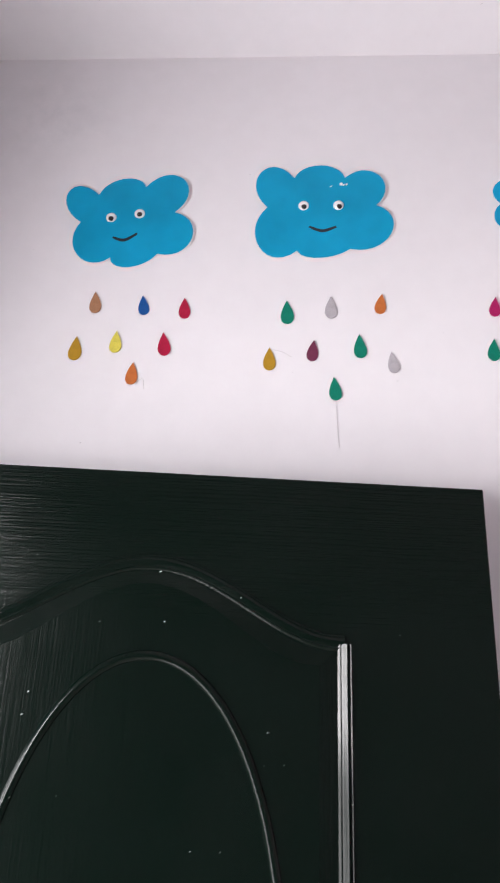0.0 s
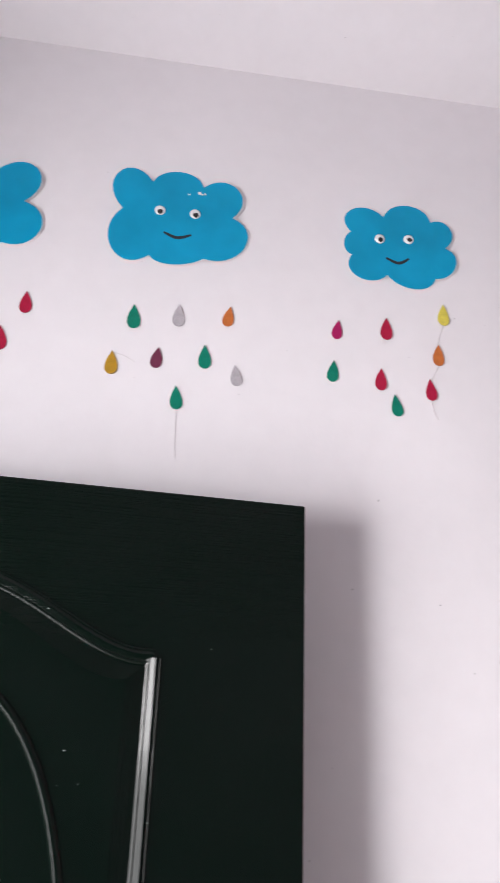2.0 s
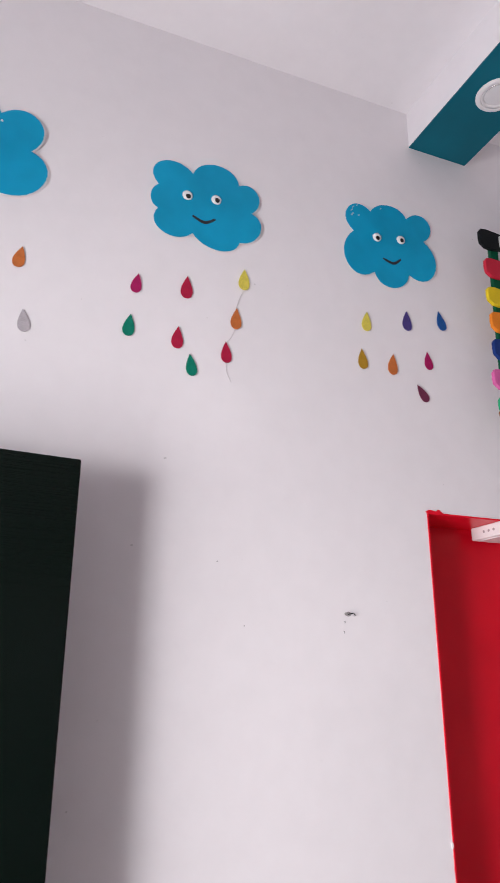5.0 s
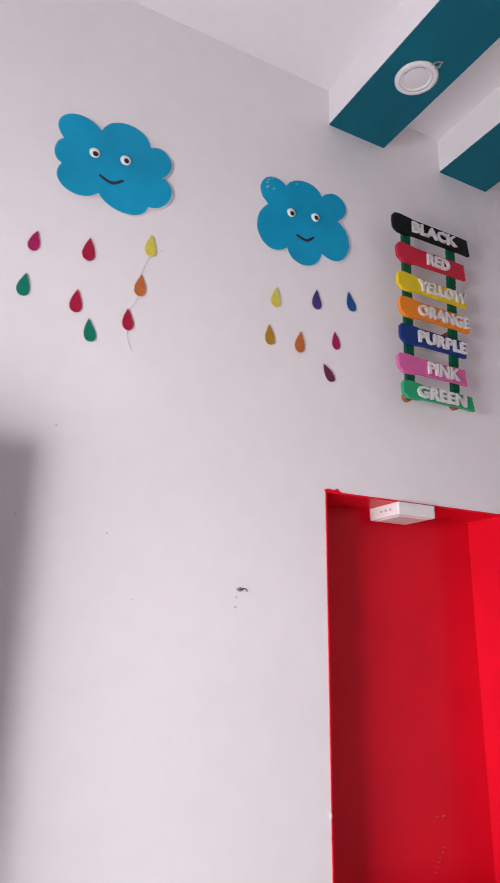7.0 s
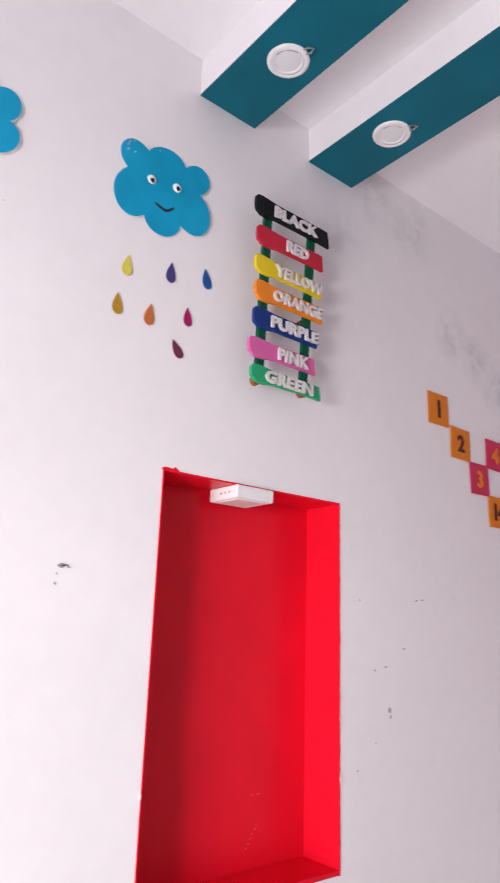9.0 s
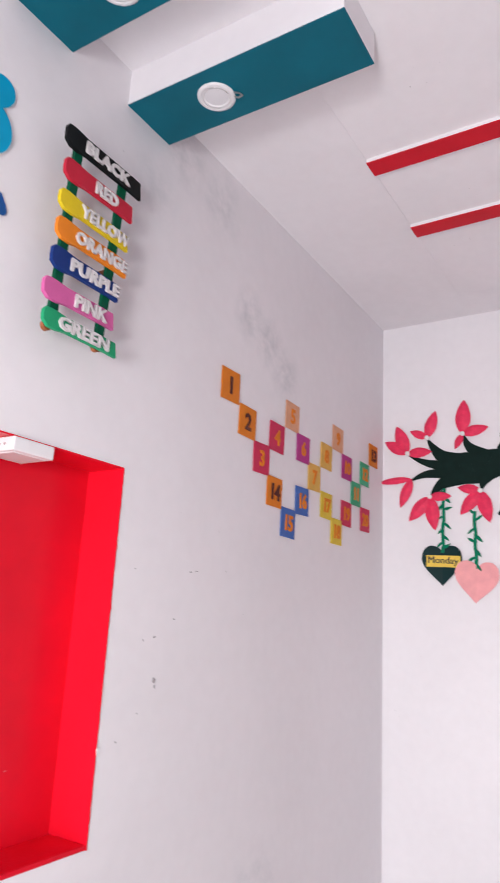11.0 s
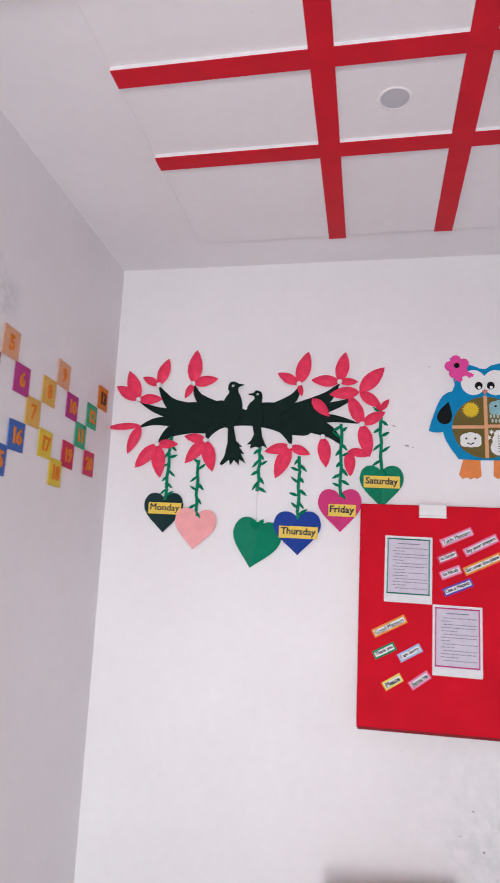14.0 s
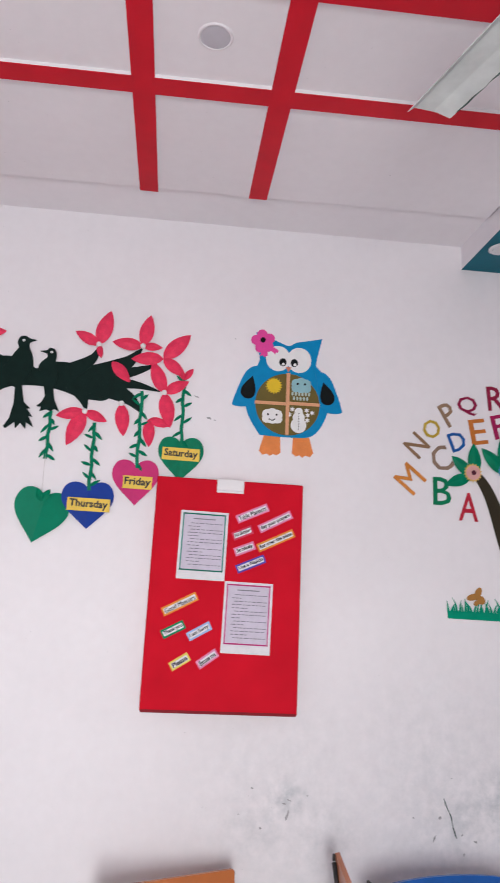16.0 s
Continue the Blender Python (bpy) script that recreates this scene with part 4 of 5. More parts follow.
blossom(-.017, 2.560, [(-.156, 2.572), (.011, 2.712), (.071, 2.559)])
blossom(.078, 2.508, [(.197, 2.630), (-.066, 2.497), (.182, 2.431)], False)
blossom(.091, 2.348, [(.200, 2.408), (.030, 2.492), (.126, 2.188)])
blossom(-.252, 2.240, [(-.375, 2.214), (-.153, 2.200), (-.320, 2.084)])
blossom(-.095, 2.286, [(-.077, 2.138)])
blossom(-.150, 2.478, [(-.064, 2.387)], False)
blossom(.176, 2.415, [(.218, 2.470), (.152, 2.458)], False)
blossom(.030, 2.222, [(.124, 2.195), (.038, 2.096)], False)


def heart_outline(w, h):
    def bend(a, b, c, d, n):
        return [tuple(Vector(a) * (1 - t) ** 3 + Vector(b) * 3 * t * (1 - t) ** 2 + Vector(c) * 3 * t * t * (1 - t) + Vector(d) * t ** 3) for t in (k / n for k in range(n))]

    half = bend((0, 0.66), (0.10, 1.06), (0.93, 1.22), (0.99, 0.40), 12) + bend((0.99, 0.40), (1.02, -0.12), (0.42, -0.52), (0, -1), 12)
    raw = half + [(0, -1)] + [(-x, y) for x, y in half[:0:-1]]
    return [(x / 2 * w, y / 2 * h) for x, y in raw]


M_PLATE = card("yellow_label_card", .80, .57, .10)


def vine(parent, x0, z0, x1, z1, leaves, seed):
    r = random.Random(seed)
    pts = [(x0 + (x1 - x0) * t / 8 + 0.003 * math.sin(t * 1.9 + seed), z0 + (z1 - z0) * t / 8) for t in range(9)]
    part("stem", stroke(pts, 0.0155, 0.0, 0.003), M_GREEN, parent)
    for k in range(2 * leaves - 2):
        t = (k + 0.6) / (2 * leaves - 2)
        x, z = x0 + (x1 - x0) * t, z0 + (z1 - z0) * t
        side = 1 if k % 2 else -1
        lean = r.uniform(-58, -28) if r.random() < 0.72 else r.uniform(15, 45)
        p = part("leaf", petal(r.uniform(0.034, 0.052), r.uniform(0.011, 0.015), 0.005), M_GREEN, parent)
        p.matrix_basis = Matrix.Translation((x + side * 0.002, z + 0.008, 0.002)) @ Matrix.Rotation(radians(lean if side > 0 else 180 - lean), 4, "Z")


def heart(x, top, w, bottom, colour, label, word, vx, vz, leaves, turn=0.0, plate=None, seed=0, gap=0.0):
    h = top - bottom
    z = (top + bottom) / 2
    ob = thing("heart_tag", on_east(x, z, 0.006 + 0.0015 * (seed % 3)), label, "heart tag", "hanging hearts")
    hp = part("heart", domed(heart_outline(w, h * 1.13), (0, 0), 0.002, lambda a, b: 0.014 * abs(a) / 0.1 * (1.0 if a < 0 else 0.55)), colour, ob)
    hp.matrix_basis = Matrix.Rotation(radians(turn), 4, "Z")
    foot = 0.2 * (vx - x)
    if gap:
        part("thread", tube(bmesh.new(), [(foot, gap - z + 0.02, 0.002), (foot - 0.002, gap - z - 0.05, 0.002), (foot, h * 0.4, 0.003)], 0.0012), M_THREAD, ob, "thin pale thread")
        for a in (60, 112):
            lf = part("leaf", petal(0.062, 0.030, 0.006), M_GREEN, ob)
            lf.matrix_basis = Matrix.Translation((foot + 0.004, h * 0.30, 0.012)) @ Matrix.Rotation(radians(a), 4, "Z")
    vine(ob, vx - x, vz - z, foot, gap - z if gap else h * 0.36, leaves, seed)
    if word:
        px, pz, pw = plate
        lab = part("name_label", boxes((px - x - pw / 2, px - x + pw / 2, pz - z - 0.028, pz - z + 0.028, 0.0125, 0.014)), M_PLATE, ob, "yellow paper label")
        lab.matrix_basis = Matrix.Rotation(radians(-1.2), 4, "Z")
        part("lettering", moved(words(word, pw * 0.90, 0.042, 0.0006, 0.03), px - x, pz - z, 0.0142, -1.2), M_INK, lab, "dark printed lettering")


heart(-.862, 1.995, .196, 1.823, card("dark_green_card", .006, .028, .030), "dark green paper heart on a leafy vine, labelled Monday", "Monday", -.848, 2.289, 6, 0, (-0.855, 1.929, 0.164), 1)
heart(-.700, 1.920, .205, 1.747, card("salmon_card", .86, .38, .39), "salmon pink paper heart hanging on a green vine", "", -.702, 2.17, 5, -5, None, 2)
heart(-.404, 1.874, .234, 1.668, card("mid_green_card", .0, .20, .11), "green paper heart, tilted, without a label", "", -.397, 2.235, 5, -12, None, 3, 2.02)
heart(-.207, 1.916, .224, 1.735, card("royal_blue_card", .010, .045, .30), "royal blue paper heart on a vine, labelled Thursday", "Thursday", -.204, 2.192, 6, 1, (-0.202, 1.828, 0.182), 4)
heart(-.010, 2.024, .204, 1.846, card("hot_pink_card", .58, .035, .18), "hot pink paper heart on a vine, labelled Friday", "Friday", -.006, 2.35, 7, 1, (0.000, 1.934, 0.126), 5)
heart(.181, 2.138, .204, 1.962, M_GREEN, "green paper heart on a vine, labelled Saturday", "Saturday", .177, 2.42, 5, 0, (0.181, 2.070, 0.165), 6)

# ---- notice board ----
board = thing("notice_board", on_east(0.4035, 1.961, 0.030) @ Matrix.Rotation(radians(-0.9), 4, "Z") @ Matrix.Rotation(radians(-2.6), 4, "X"),
              "red cloth-covered notice board pinned with papers and word strips", "notice board")
BW, BH = 0.318, 0.965
M_CLOTH = mat("red_cloth", (.60, .006, .022), 0.75, 0.10, 5, 0.35, 700, spec=0.1, fine=0.06)
part("panel", boxes((-BW, BW + 0.010, -BH, 0, -0.012, 0.012), bevel=0.007), M_CLOTH, board)
# shading along the board's lower fold, put in as a darker cloth colour
M_TRIM = mat("shaded_red_cloth", (.22, .004, .012), 0.8, 0.12, 20, 0.3, 500)
part("cloth_fold", boxes((-BW + 0.004, BW + 0.006, -BH - 0.003, -BH + 0.010, -0.010, 0.0142), bevel=0.004), M_TRIM, board, "folded cloth edge with its shading painted in")
clip = part("hanging_clip", boxes((-0.057, 0.063, -0.050, 0.004, 0.0125, 0.026), bevel=0.006), M_WHITE, board, "white plastic clip")
part("clip_lip", boxes((-0.057, 0.063, -0.058, -0.046, 0.0125, 0.020), bevel=0.003), M_WHITE, clip)


def loc(u, z):
    """A place on the board from its place on the wall."""
    du, dz = u - 0.4035, z - 1.961
    c, s = math.cos(radians(0.9)), math.sin(radians(0.9))
    return du * c - dz * s, du * s + dz * c


PAPER = card("white_paper", .74, .73, .77, 0.6)


def sheet(u, z, w, h, border, pale, label, lines, seed):
    ob = thing("notice_sheet", board.matrix_world @ Matrix.Translation((*loc(u, z), 0.0126)) @ Matrix.Rotation(radians(-0.8), 4, "Z"), label, "paper sheet")
    part("paper", boxes((-w / 2, w / 2, -h / 2, h / 2, 0, 0.0012)), PAPER, ob)
    t, z0 = 0.006, -h / 2 + 0.036
    x0, x1, z1 = -w / 2 + 0.010, w / 2 - 0.010, h / 2 - 0.010
    for q in ((x0, x1, z1 - t, z1), (x0, x1, z0, z0 + t), (x0, x0 + t, z0 + t, z1 - t), (x1 - t, x1, z0 + t, z1 - t)):
        upright = q[1] - q[0] < q[3] - q[2]
        part("border_strip", boxes((*q, 0.0012, 0.0019)), pale if upright else border, ob, "pale tape strip" if upright else "coloured border strip")
    r = random.Random(seed)
    part("print_area", boxes((x0 + t, x1 - t, z0 + t, z1 - t, 0.0012, 0.00135)), card("lilac_paper", .60, .55, .66), ob, "pale lilac printed sheet")
    part("heading_bar", boxes((-0.048, 0.048, z1 - 0.026, z1 - 0.0215, 0.0014, 0.0019)), mat("grey_print", (0.22, 0.21, 0.26), 0.7), ob, "unreadable printed heading")
    y = z1 - 0.045
    k = 0
    while k < lines:
        run = r.choice((2, 2, 3))
        for j in range(run):
            if k >= lines:
                break
            a = x0 + (0.036 if j == 0 else 0.026)
            b = x1 - 0.016 if j < run - 1 else a + r.uniform(0.025, 0.07)
            x = a
            while x < b:
                wd = r.uniform(0.008, 0.024)
                part("print_bar", boxes((x, min(x + wd, b + 0.004), y, y + 0.0034, 0.0014, 0.0018)), mat("grey_print", (0.22, 0.21, 0.26), 0.7), ob)
                x += wd + 0.004
            y -= 0.0135
            k += 1


sheet(.2955, 1.673, .206, .291, card("green_tape", .0, .14, .10), card("pale_green_tape", .07, .26, .22), "white printed sheet with a dark green border", 14, 3)
sheet(.4965, 1.3765, .207, .293, card("pink_tape", .45, .03, .17), card("pale_pink_tape", .55, .12, .28), "white printed sheet with a crimson pink border", 14, 7)
STRIPS = [("Table Manners", 0.432, 1.771, 0.582, 1.868, 25, "pink", (0.75, 0.23, 0.42)),
          ("Say your prayers", 0.530, 1.733, 0.687, 1.841, 28, "pink", (0.75, 0.23, 0.42)),
          ("No Slurping", 0.417, 1.702, 0.515, 1.763, 24, "crimson", (0.6, 0.05, 0.12)),
          ("Sit Nicely", 0.427, 1.634, 0.527, 1.696, 23, "pink", (0.75, 0.23, 0.42)),
          ("Eat over the plate", 0.527, 1.649, 0.698, 1.762, 26, "orange", (0.75, 0.28, 0.04)),
          ("Use a Napkin", 0.438, 1.558, 0.573, 1.645, 24, "violet", (0.1, 0.06, 0.42))]
STRIPS += [("Good Manners", 0.134, 1.367, 0.290, 1.484, 28, "orange", (0.75, 0.28, 0.04)),
           ("Thank you", 0.136, 1.279, 0.243, 1.365, 28, "green", (0.0, 0.22, 0.09)),
           ("I am Sorry", 0.243, 1.270, 0.353, 1.366, 30, "pale blue", (0.32, 0.45, 0.72)),
           ("Please", 0.177, 1.152, 0.270, 1.239, 32, "yellow", (0.75, 0.62, 0.12)),
           ("Excuse me", 0.287, 1.162, 0.386, 1.255, 36, "pink", (0.72, 0.3, 0.5))]
for word, u0, z0, u1, z1, turn, cname, rgb in STRIPS:
    w, h = u1 - u0, z1 - z0
    c, s = math.cos(radians(turn)), math.sin(radians(turn))
    hh = 0.037
    ww = (w - hh * s) / c
    ob = thing("word_strip", board.matrix_world @ Matrix.Translation((*loc((u0 + u1) / 2, (z0 + z1) / 2), 0.0128)) @ Matrix.Rotation(radians(turn), 4, "Z"),
               "white word strip with a " + cname + " border reading " + word, "word strip", "manners word strips")
    part("border", boxes((-ww / 2, ww / 2, -hh / 2, hh / 2, 0, 0.0014)), card(cname.replace(" ", "_") + "_border_paper", *rgb), ob, cname + " paper border")
    part("strip", boxes((-ww / 2 + 0.007, ww / 2 - 0.007, -hh / 2 + 0.0075, hh / 2 - 0.0075, 0.0014, 0.0022)), PAPER, ob)
    part("lettering", moved(words(word, ww - 0.020, 0.020, 0.0005, 0.034), 0, 0, 0.0023), M_INK, ob, "dark printed lettering")

# ---- weather owl chart: plain coloured shapes ----
owl = thing("weather_chart", on_east(0.656, 2.41, 0.002), "blue card weather chart with round eyes, wings and orange feet", "wall chart")
M_OWL = card("bright_blue_card", .003, .235, .50)
OF = card("orange_card", .75, .24, .07)
body = spline([(-.125, -.228), (0, -.232), (.118, -.220), (.18, -.13), (.195, -.03), (.165, .07), (.13, .115)], 5, False) + [(.135, .15), (.158, .25)] + spline([(.158, .25), (.09, .235), (.035, .223), (0, .205), (-.05, .222), (-.10, .24), (-.155, .262)], 4, False)[1:] + [(-.147, .20), (-.135, .13)] + spline([(-.145, .10), (-.185, .03), (-.20, -.05), (-.18, -.14), (-.125, -.228)], 4, False)[:-1]
part("body", domed(body, (0, -0.02), 0.003, lambda a, b: 0.004 * (a / 0.2) ** 2), M_OWL, owl)
for sx, dz in ((-1, 0.0), (1, -0.008)):
    wing = spline([(sx * .13, .088 + dz), (sx * .165, .092 + dz), (sx * .20, .062 + dz), (sx * .228, .0 + dz), (sx * .253, -.075 + dz), (sx * .25, -.097 + dz), (sx * .19, -.098 + dz), (sx * .15, -.06 + dz), (sx * .14, .03 + dz)], 5)
    wg = part("wing", cut(wing, 0.0045, 0.0085), M_OWL, owl)
    part("wing_spot", moved(cut(drop_outline(.112, .068), 0, 0.002), sx * .180, -.008 + dz, 0.0087, sx * 15), M_BLACK, wg, "black drop-shaped spot")
    ft = [(sx * .03, -.225), (sx * .105, -.228), (sx * .125, -.30), (sx * .11, -.318), (sx * .088, -.312), (sx * .075, -.322), (sx * .06, -.312), (sx * .045, -.318), (sx * .026, -.305)]
    part("foot", cut(ft, -0.0008, 0.0016), OF, owl, "orange card foot")
eyes = lobed([(-.050, 0, .057, .061), (.050, -.002, .057, .061)], 60)
part("eye_patch", cut([(x, y + .139) for x, y in eyes], 0.0045, 0.0065), M_CARD, owl, "white card eye patch")
for sx in (-1, 1):
    pu = part("pupil", cut(ellipse(sx * .027, .122, .0175, .019), 0.0066, 0.0080), M_BLACK, owl, "black round pupil")
    part("glint", cut(ellipse(sx * .027 + .002, .113, .007, .007, 14), 0.0081, 0.0090), M_CARD, pu, "white dot")
part("beak", cut([(-.014, .100), (.014, .100), (.0, .076)], 0.0066, 0.0085), card("coral_card", .62, .22, .14), owl, "coral triangle")
belly = part("belly", cut(ellipse(0, -.078, .150, .146, 48), 0.0046, 0.0066), card("olive_card", .145, .108, .028), owl, "olive brown disc")
PEACH = card("peach_tape", .70, .36, .20)
part("divider", boxes((-.008, .008, -.222, .072, 0.0067, 0.0085)), PEACH, belly, "peach strip")
part("divider", boxes((-.152, -.0085, -.084, -.069, 0.0067, 0.0085)), PEACH, belly, "peach strip")
part("divider", boxes((.0085, .150, -.080, -.065, 0.0067, 0.0085)), PEACH, belly, "peach strip")
sun = [((.040 if i % 2 else .030) * math.cos(math.pi * i / 18), (.040 if i % 2 else .030) * math.sin(math.pi * i / 18)) for i in range(36)]
part("sun", cut([(x - .066, y + .006) for x, y in sun], 0.0067, 0.0085), card("sun_yellow_card", .72, .50, .03), belly, "yellow serrated disc")
LOB = [(-.022, .008, .024, .024), (.022, .008, .024, .024), (0, .012, .026, .026), (-.026, -.012, .02, .02), (.026, -.012, .02, .02), (0, -.014, .03, .02)]
cl = part("rain_cloud", cut([(x + .062, y + .014) for x, y in lobed(LOB, 60)], 0.0067, 0.0085), card("pale_teal_card", .27, .48, .53), belly, "pale teal cloud")
for i, (sx, dz) in enumerate(((-1, 0), (1, 0))):
    part("dot", cut(ellipse(.062 + sx * .017, .022, .006, .005, 12), 0.0086, 0.0094), M_BLACK, cl)
for i in range(11):
    part("rain_streak", cut(ellipse(.022 + .0155 * (i % 6) + (.007 if i > 5 else 0), -.025 - (.022 if i > 5 else 0), .005, .010, 12), 0.0067, 0.0078), card("pale_rain_card", .42, .52, .47), belly)
cl = part("white_cloud", cut([(x * 1.02 - .070, y - .139) for x, y in lobed(LOB, 60)], 0.0067, 0.0085), M_CARD, belly, "white card cloud")
for sx in (-1, 1):
    part("dot", cut(ellipse(-.070 + sx * .020, -.131, .005, .005, 12), 0.0086, 0.0094), M_BLACK, cl)
part("dash", stroke(spline([(-.086, -.152), (-.070, -.158), (-.056, -.151)], 5, False), .005, 0.0086, 0.0094), M_BLACK, cl)
part("snow_shape", cut([(x + .053, y - .152) for x, y in lobed([(0, .042, .019, .019), (0, .015, .028, .026), (0, -.022, .036, .036)], 60)], 0.0067, 0.0085), M_CARD, belly, "white stacked discs")
for i in range(7):
    part("button", cut(ellipse(.053, -.120 - .012 * i, .0028, .0028, 8), 0.0086, 0.0094), M_BLACK, belly)
for x, y in ((.023, -.100), (.010, -.126), (.090, -.102), (.115, -.112), (.095, -.124), (.093, -.148)):
    fl = [((.013 if i % 2 else .006) * math.cos(math.pi * i / 6) + x, (.013 if i % 2 else .006) * math.sin(math.pi * i / 6) + y) for i in range(12)]
    part("snowflake", cut(fl, 0.0067, 0.0078), M_CARD, belly)
PK = card("pink_felt", .74, .07, .33)
fw = part("flower", cut([(x - .122, y + .216) for x, y in lobed([(.034 * math.cos(a), .034 * math.sin(a), .024, .024) for a in (0.5, 1.75, 3.0, 4.3, 5.5)], 70)], 0.0075, 0.0110), PK, owl, "pink felt flower")
part("flower_centre", cut(ellipse(-.124, .222, .013, .013, 18), 0.0111, 0.013), M_BLACK, fw, "black centre")
part("ribbon", cut([(-.125, .19), (-.105, .185), (-.098, .150), (-.115, .140), (-.122, .150), (-.135, .143)], 0.0066, 0.0090), PK, fw)
part("ribbon", cut([(-.095, .205), (-.08, .195), (-.048, .178), (-.052, .165), (-.062, .168), (-.064, .158), (-.105, .190)], 0.0066, 0.0088), PK, fw)

# ---- alphabet tree ----
LETTERS = [("M", 1.237, 2.018, 50, "orange", (.62, .22, .04), .10, .125), ("N", 1.271, 2.177, 48, "brown", (.26, .15, .08), .085, .105), ("O", 1.344, 2.259, 10, "gold", (.50, .35, .04), .085, .088),
           ("P", 1.428, 2.335, 30, "tan", (.30, .19, .12), .062, .115), ("Q", 1.522, 2.382, 0, "maroon", (.28, .01, .06), .098, .092), ("R", 1.666, 2.428, 4, "maroon", (.28, .01, .05), .085, .118)]
LETTERS += [("C", 1.388, 2.119, 25, "tan", (.27, .18, .13), .092, .120), ("D", 1.469, 2.207, 20, "blue", (.012, .10, .36), .078, .090), ("E", 1.573, 2.259, 9, "orange", (.55, .17, .03), .080, .122),
            ("F", 1.680, 2.290, 13, "crimson", (.36, .01, .09), .070, .115), ("B", 1.390, 1.968, 0, "green", (.0, .19, .08), .086, .129), ("A", 1.516, 1.901, -2, "red", (.48, .015, .04), .092, .131)]
for ch, u, z, turn, cname, rgb, w, h in LETTERS:
    ob = part("wall_letter", words(ch, w, h, 0.004, 0.0 if ch == "M" else 0.006), glitter(cname + "_glitter_" + ch.lower(), *rgb))
    ob.matrix_world = on_east(u, z, 0.002, turn)
    tagged(ob, cname + " glitter foam capital letter " + ch, "letter", "alphabet letters")
atree = thing("alphabet_tree", on_east(0, 0, 0.002), "brown card tree limb curving up to green leaves", "wall decoration")
part("trunk", stroke(spline([(1.80, 1.42), (1.745, 1.58), (1.69, 1.74), (1.635, 1.92), (1.585, 2.02), (1.54, 2.06)], 6, False), .10, 0, 0.003, lambda t: 1.1 - 0.75 * t ** 0.8), card("dark_brown_card", .035, .028, .016), atree)
for i, (a, b, w) in enumerate((((1.53, 2.05), (1.440, 2.135), .055), ((1.55, 2.05), (1.548, 2.200), .065), ((1.53, 2.045), (1.405, 1.998), .055), ((1.70, 2.06), (1.585, 2.180), .065), ((1.70, 2.06), (1.690, 2.25), .065))):
    d = Vector(b) - Vector(a)
    p = part("leaf", petal(d.length, w, 0.006, 0.003 + 0.0006 * i), M_GREEN, atree, "green card leaf")
    p.matrix_basis = Matrix.Translation((*a, 0)) @ Matrix.Rotation(math.atan2(d.y, d.x), 4, "Z")


def rosette(u, z, r, outer, inner, label):
    ob = thing("paper_rosette", on_east(u, z, 0.012), label, "paper flower", "tree rosettes")
    n = 36
    pts = [(r * (1 if i % 2 else 0.8) * math.cos(2 * math.pi * i / n), r * (1 if i % 2 else 0.8) * math.sin(2 * math.pi * i / n)) for i in range(n)]
    part("rim", cut(pts, 0, 0.003), outer, ob)
    part("disc", cut(ellipse(0, 0, r * 0.76, r * 0.76, 24), 0.003, 0.0055), inner, ob)
    part("centre", cut(ellipse(0.002, 0, r * 0.25, r * 0.25, 16), 0.0055, 0.008), card("maroon_felt", .08, .015, .03), ob)


rosette(1.537, 2.060, .045, card("cream_yellow_card", .70, .48, .14), card("pale_pink_card", .66, .36, .34), "pale pink paper flower with a yellow toothed rim")
rosette(1.700, 2.075, .040, card("light_blue_card", .08, .30, .55), card("light_blue_card_b", .10, .34, .58), "light blue paper flower on the leaves")
grass = thing("grass_strip", on_east(0, 0, 0.002), "green card strip of cut grass blades", "wall decoration")
r = random.Random(9)
M_GR = card("grass_green_card", .0, .27, .16)
part("strip", cut([(1.405, 1.398), (1.95, 1.383), (1.95, 1.415), (1.405, 1.432)], 0, 0.002), M_GR, grass)
for i in range(40):
    u = 1.408 + i * 0.0135
    h, lean = r.uniform(0.03, 0.065), r.uniform(-0.028, 0.028)
    part("grass_blade", stroke(spline([(u, 1.425), (u + lean * 0.3, 1.425 + h * 0.6), (u + lean, 1.43 + h)], 4, False), 0.013, 0.002, 0.0032 + 0.0003 * (i % 4), lambda t: max(0.04, 1 - t)), M_GR, grass)
fly = thing("butterfly_cutout", on_east(1.545, 1.49, 0.006), "golden brown card butterfly-shaped cut-out above the grass", "wall decoration")
for cx, cy, rx, ry, tn in ((-.022, .004, .030, .014, 15), (.004, .024, .026, .014, 65), (.014, -.008, .022, .018, -30), (-.006, -.022, .014, .010, 40)):
    part("lobe", cut(ellipse(cx, cy, rx, ry, 20, tn), 0, 0.003 + abs(cx) * 0.05), card("golden_brown_card", .40, .19, .05), fly)

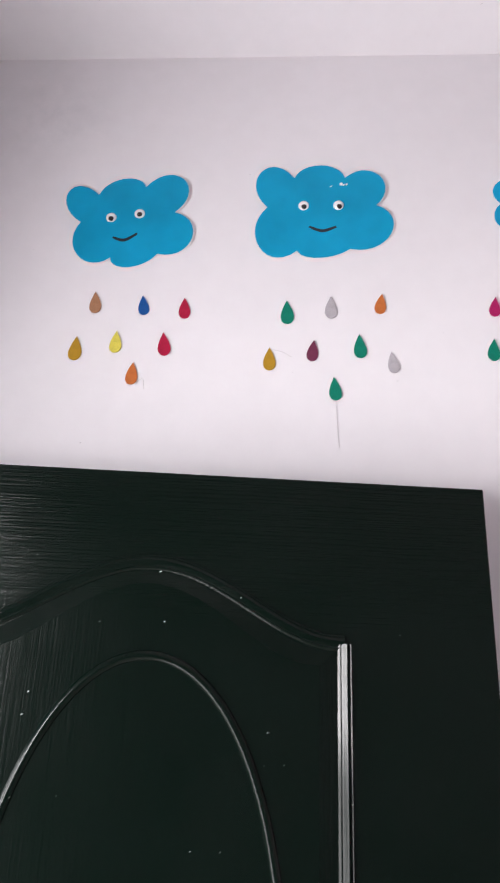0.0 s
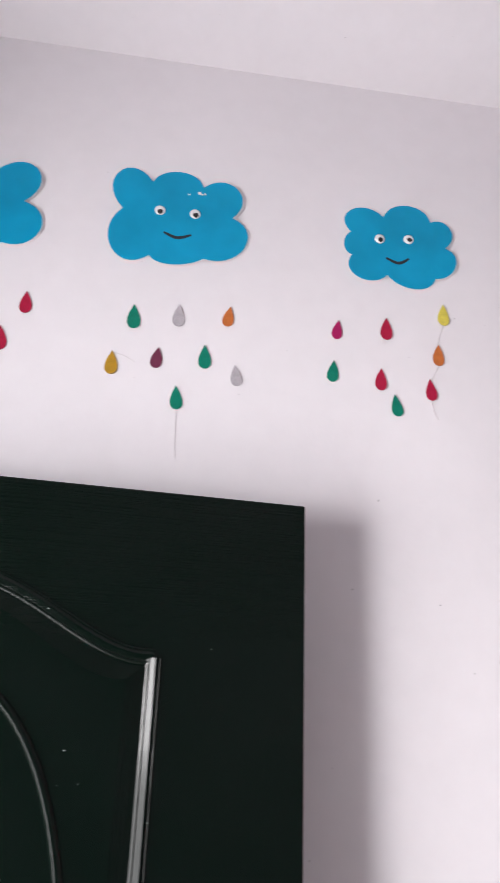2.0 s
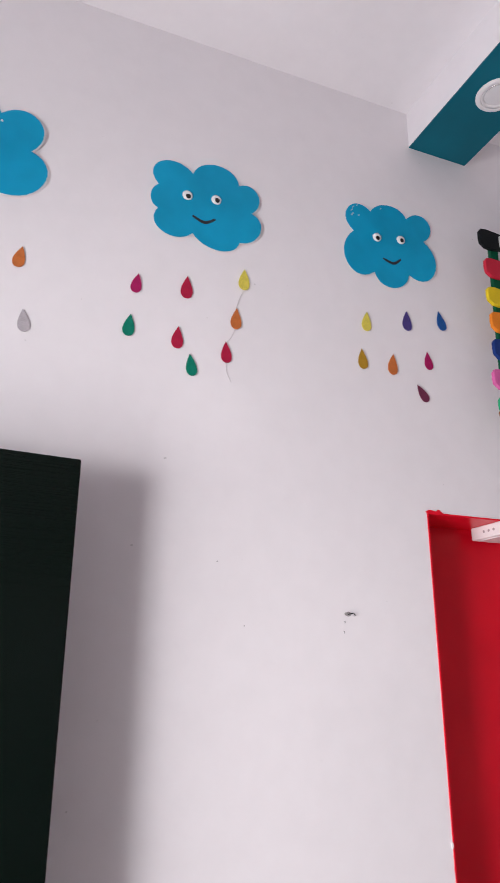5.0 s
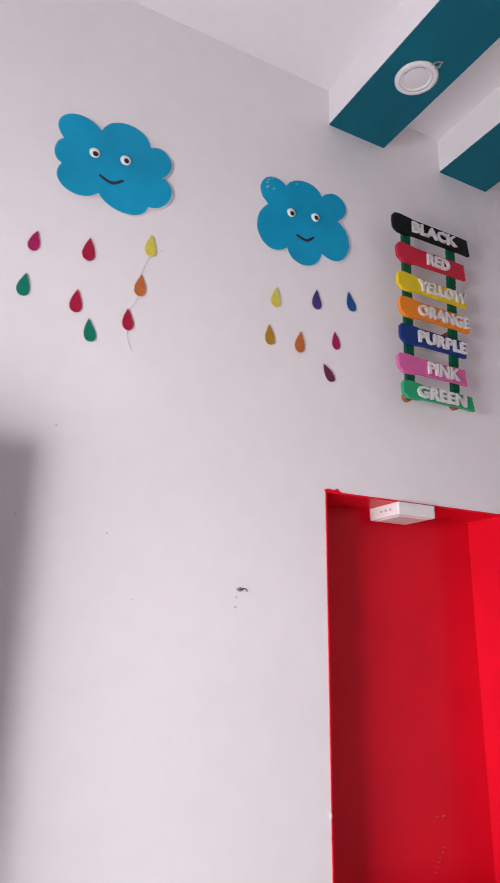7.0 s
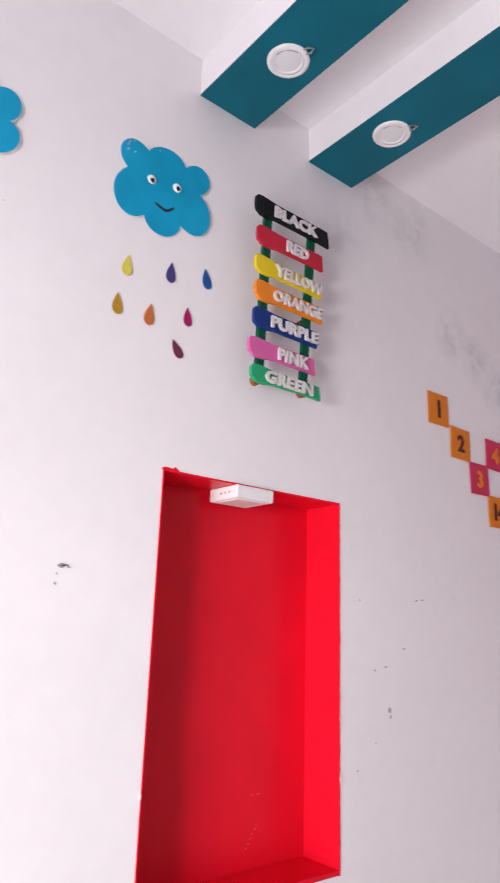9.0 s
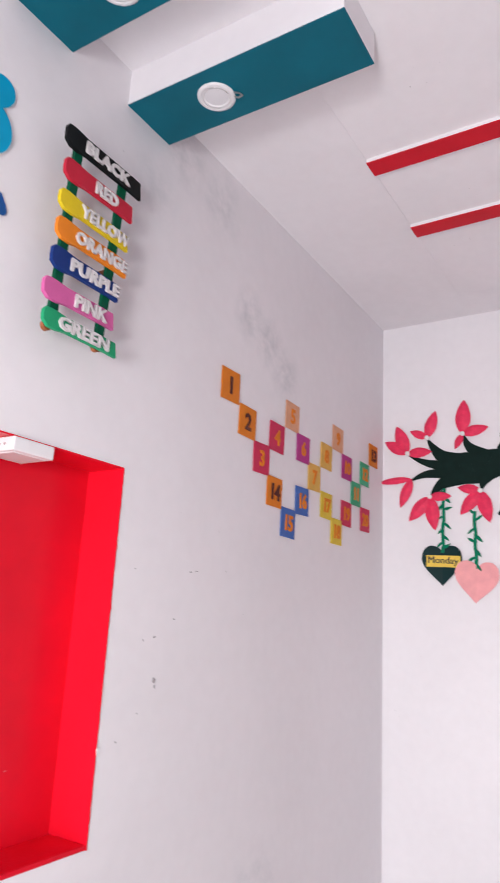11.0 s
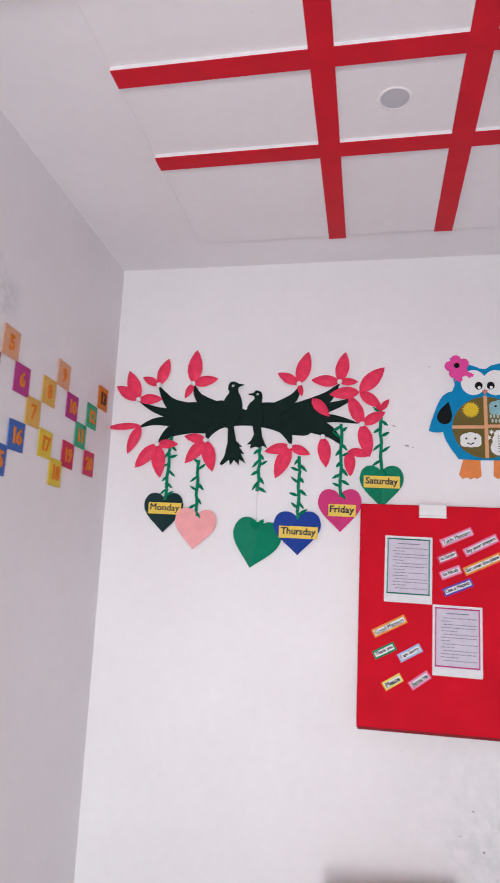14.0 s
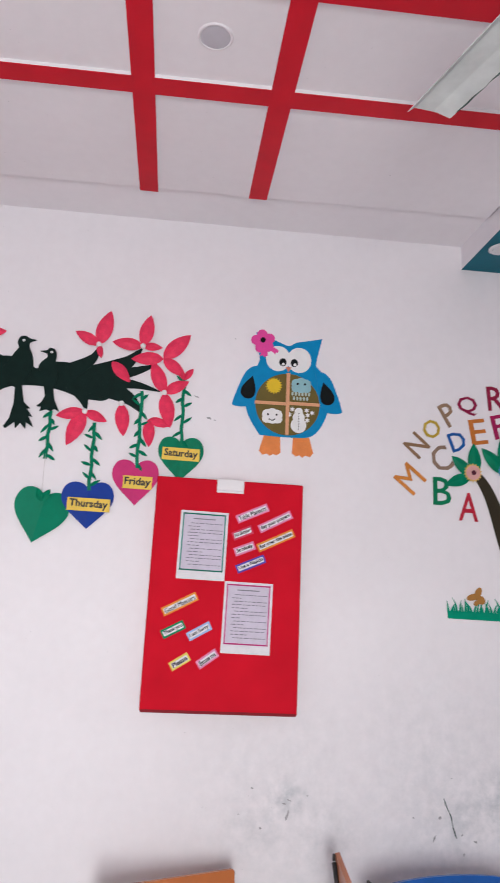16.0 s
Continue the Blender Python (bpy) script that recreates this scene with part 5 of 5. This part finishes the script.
# scratch on the plaster of the east wall
ob = part("wall_scratch", stroke(spline([(1.372, 0.655), (1.385, 0.62), (1.402, 0.585), (1.41, 0.545), (1.425, 0.50)], 5, False), 0.006, 0.0, 0.0012, lambda t: 0.5 + 0.5 * math.sin(9 * t) ** 2), M_GRIME)
ob.matrix_world = on_east(0, 0, 0.0008)
tagged(ob, "dark scratch mark in the white wall plaster", "scratch")

# ---- small school chairs against the east wall ----
M_LAM = mat("orange_laminate", (.50, .155, .045), 0.35, 0.15, 9, 0.05, 150)
M_BLUEP = mat("blue_laminate", (.01, .10, .38), 0.35, 0.1, 9, 0.05, 150)


def child_chair(m, w, top, material, label, arched=False):
    ob = thing("child_chair", m, label, "chair", "child chairs")
    hw = w / 2
    if arched:
        pts = [(-hw, -0.2), (hw, -0.2)] + [(hw * math.cos(math.pi * i / 16), -0.05 + 0.05 * math.sin(math.pi * i / 16)) for i in range(17)]
    else:
        pts = [(-hw, -0.2), (hw, -0.2), (hw, -0.006), (hw - 0.006, 0), (-hw + 0.006, 0), (-hw, -0.006)]
    bm = cut(pts, -0.009, 0.009)
    bm.transform(Matrix.Translation((0, 0, top)) @ Matrix.Rotation(radians(-8), 4, "X") @ Matrix.Rotation(radians(90), 4, "X"))
    part("backrest", bm, material, ob)
    part("seat", boxes((-hw, hw, -0.33, -0.03, 0.27, 0.288), bevel=0.006), material, ob)
    for sx in (-1, 1):
        part("back_leg", tube(bmesh.new(), [(sx * (hw - 0.02), 0.02, 0), (sx * (hw - 0.02), -0.02, 0.28), (sx * (hw - 0.02), 0.012, top - 0.03)], 0.010, 10), M_STEEL, ob, smooth=True)
        part("front_leg", tube(bmesh.new(), [(sx * (hw - 0.03), -0.32, 0), (sx * (hw - 0.03), -0.30, 0.27)], 0.010, 10), M_STEEL, ob, smooth=True)
        part("end_cap", boxes((sx * hw - 0.008, sx * hw + 0.004, -0.008, 0.018, top - 0.03, top - 0.006), bevel=0.003), M_STEEL, ob, "black plastic cap")
    return ob


child_chair(pose(2.48, -0.212, 0, 0, 0, -72.6), 0.535, 0.460, M_LAM, "small chair with an orange laminate backrest by the wall")
child_chair(pose(2.33, -0.842, 0, 0, 0, -5), 0.38, 0.530, M_LAM, "small orange laminate chair turned sideways")
child_chair(pose(2.46, -1.27, 0, 0, 0, -84), 0.62, 0.468, M_BLUEP, "small chair with an arched blue backrest", True)
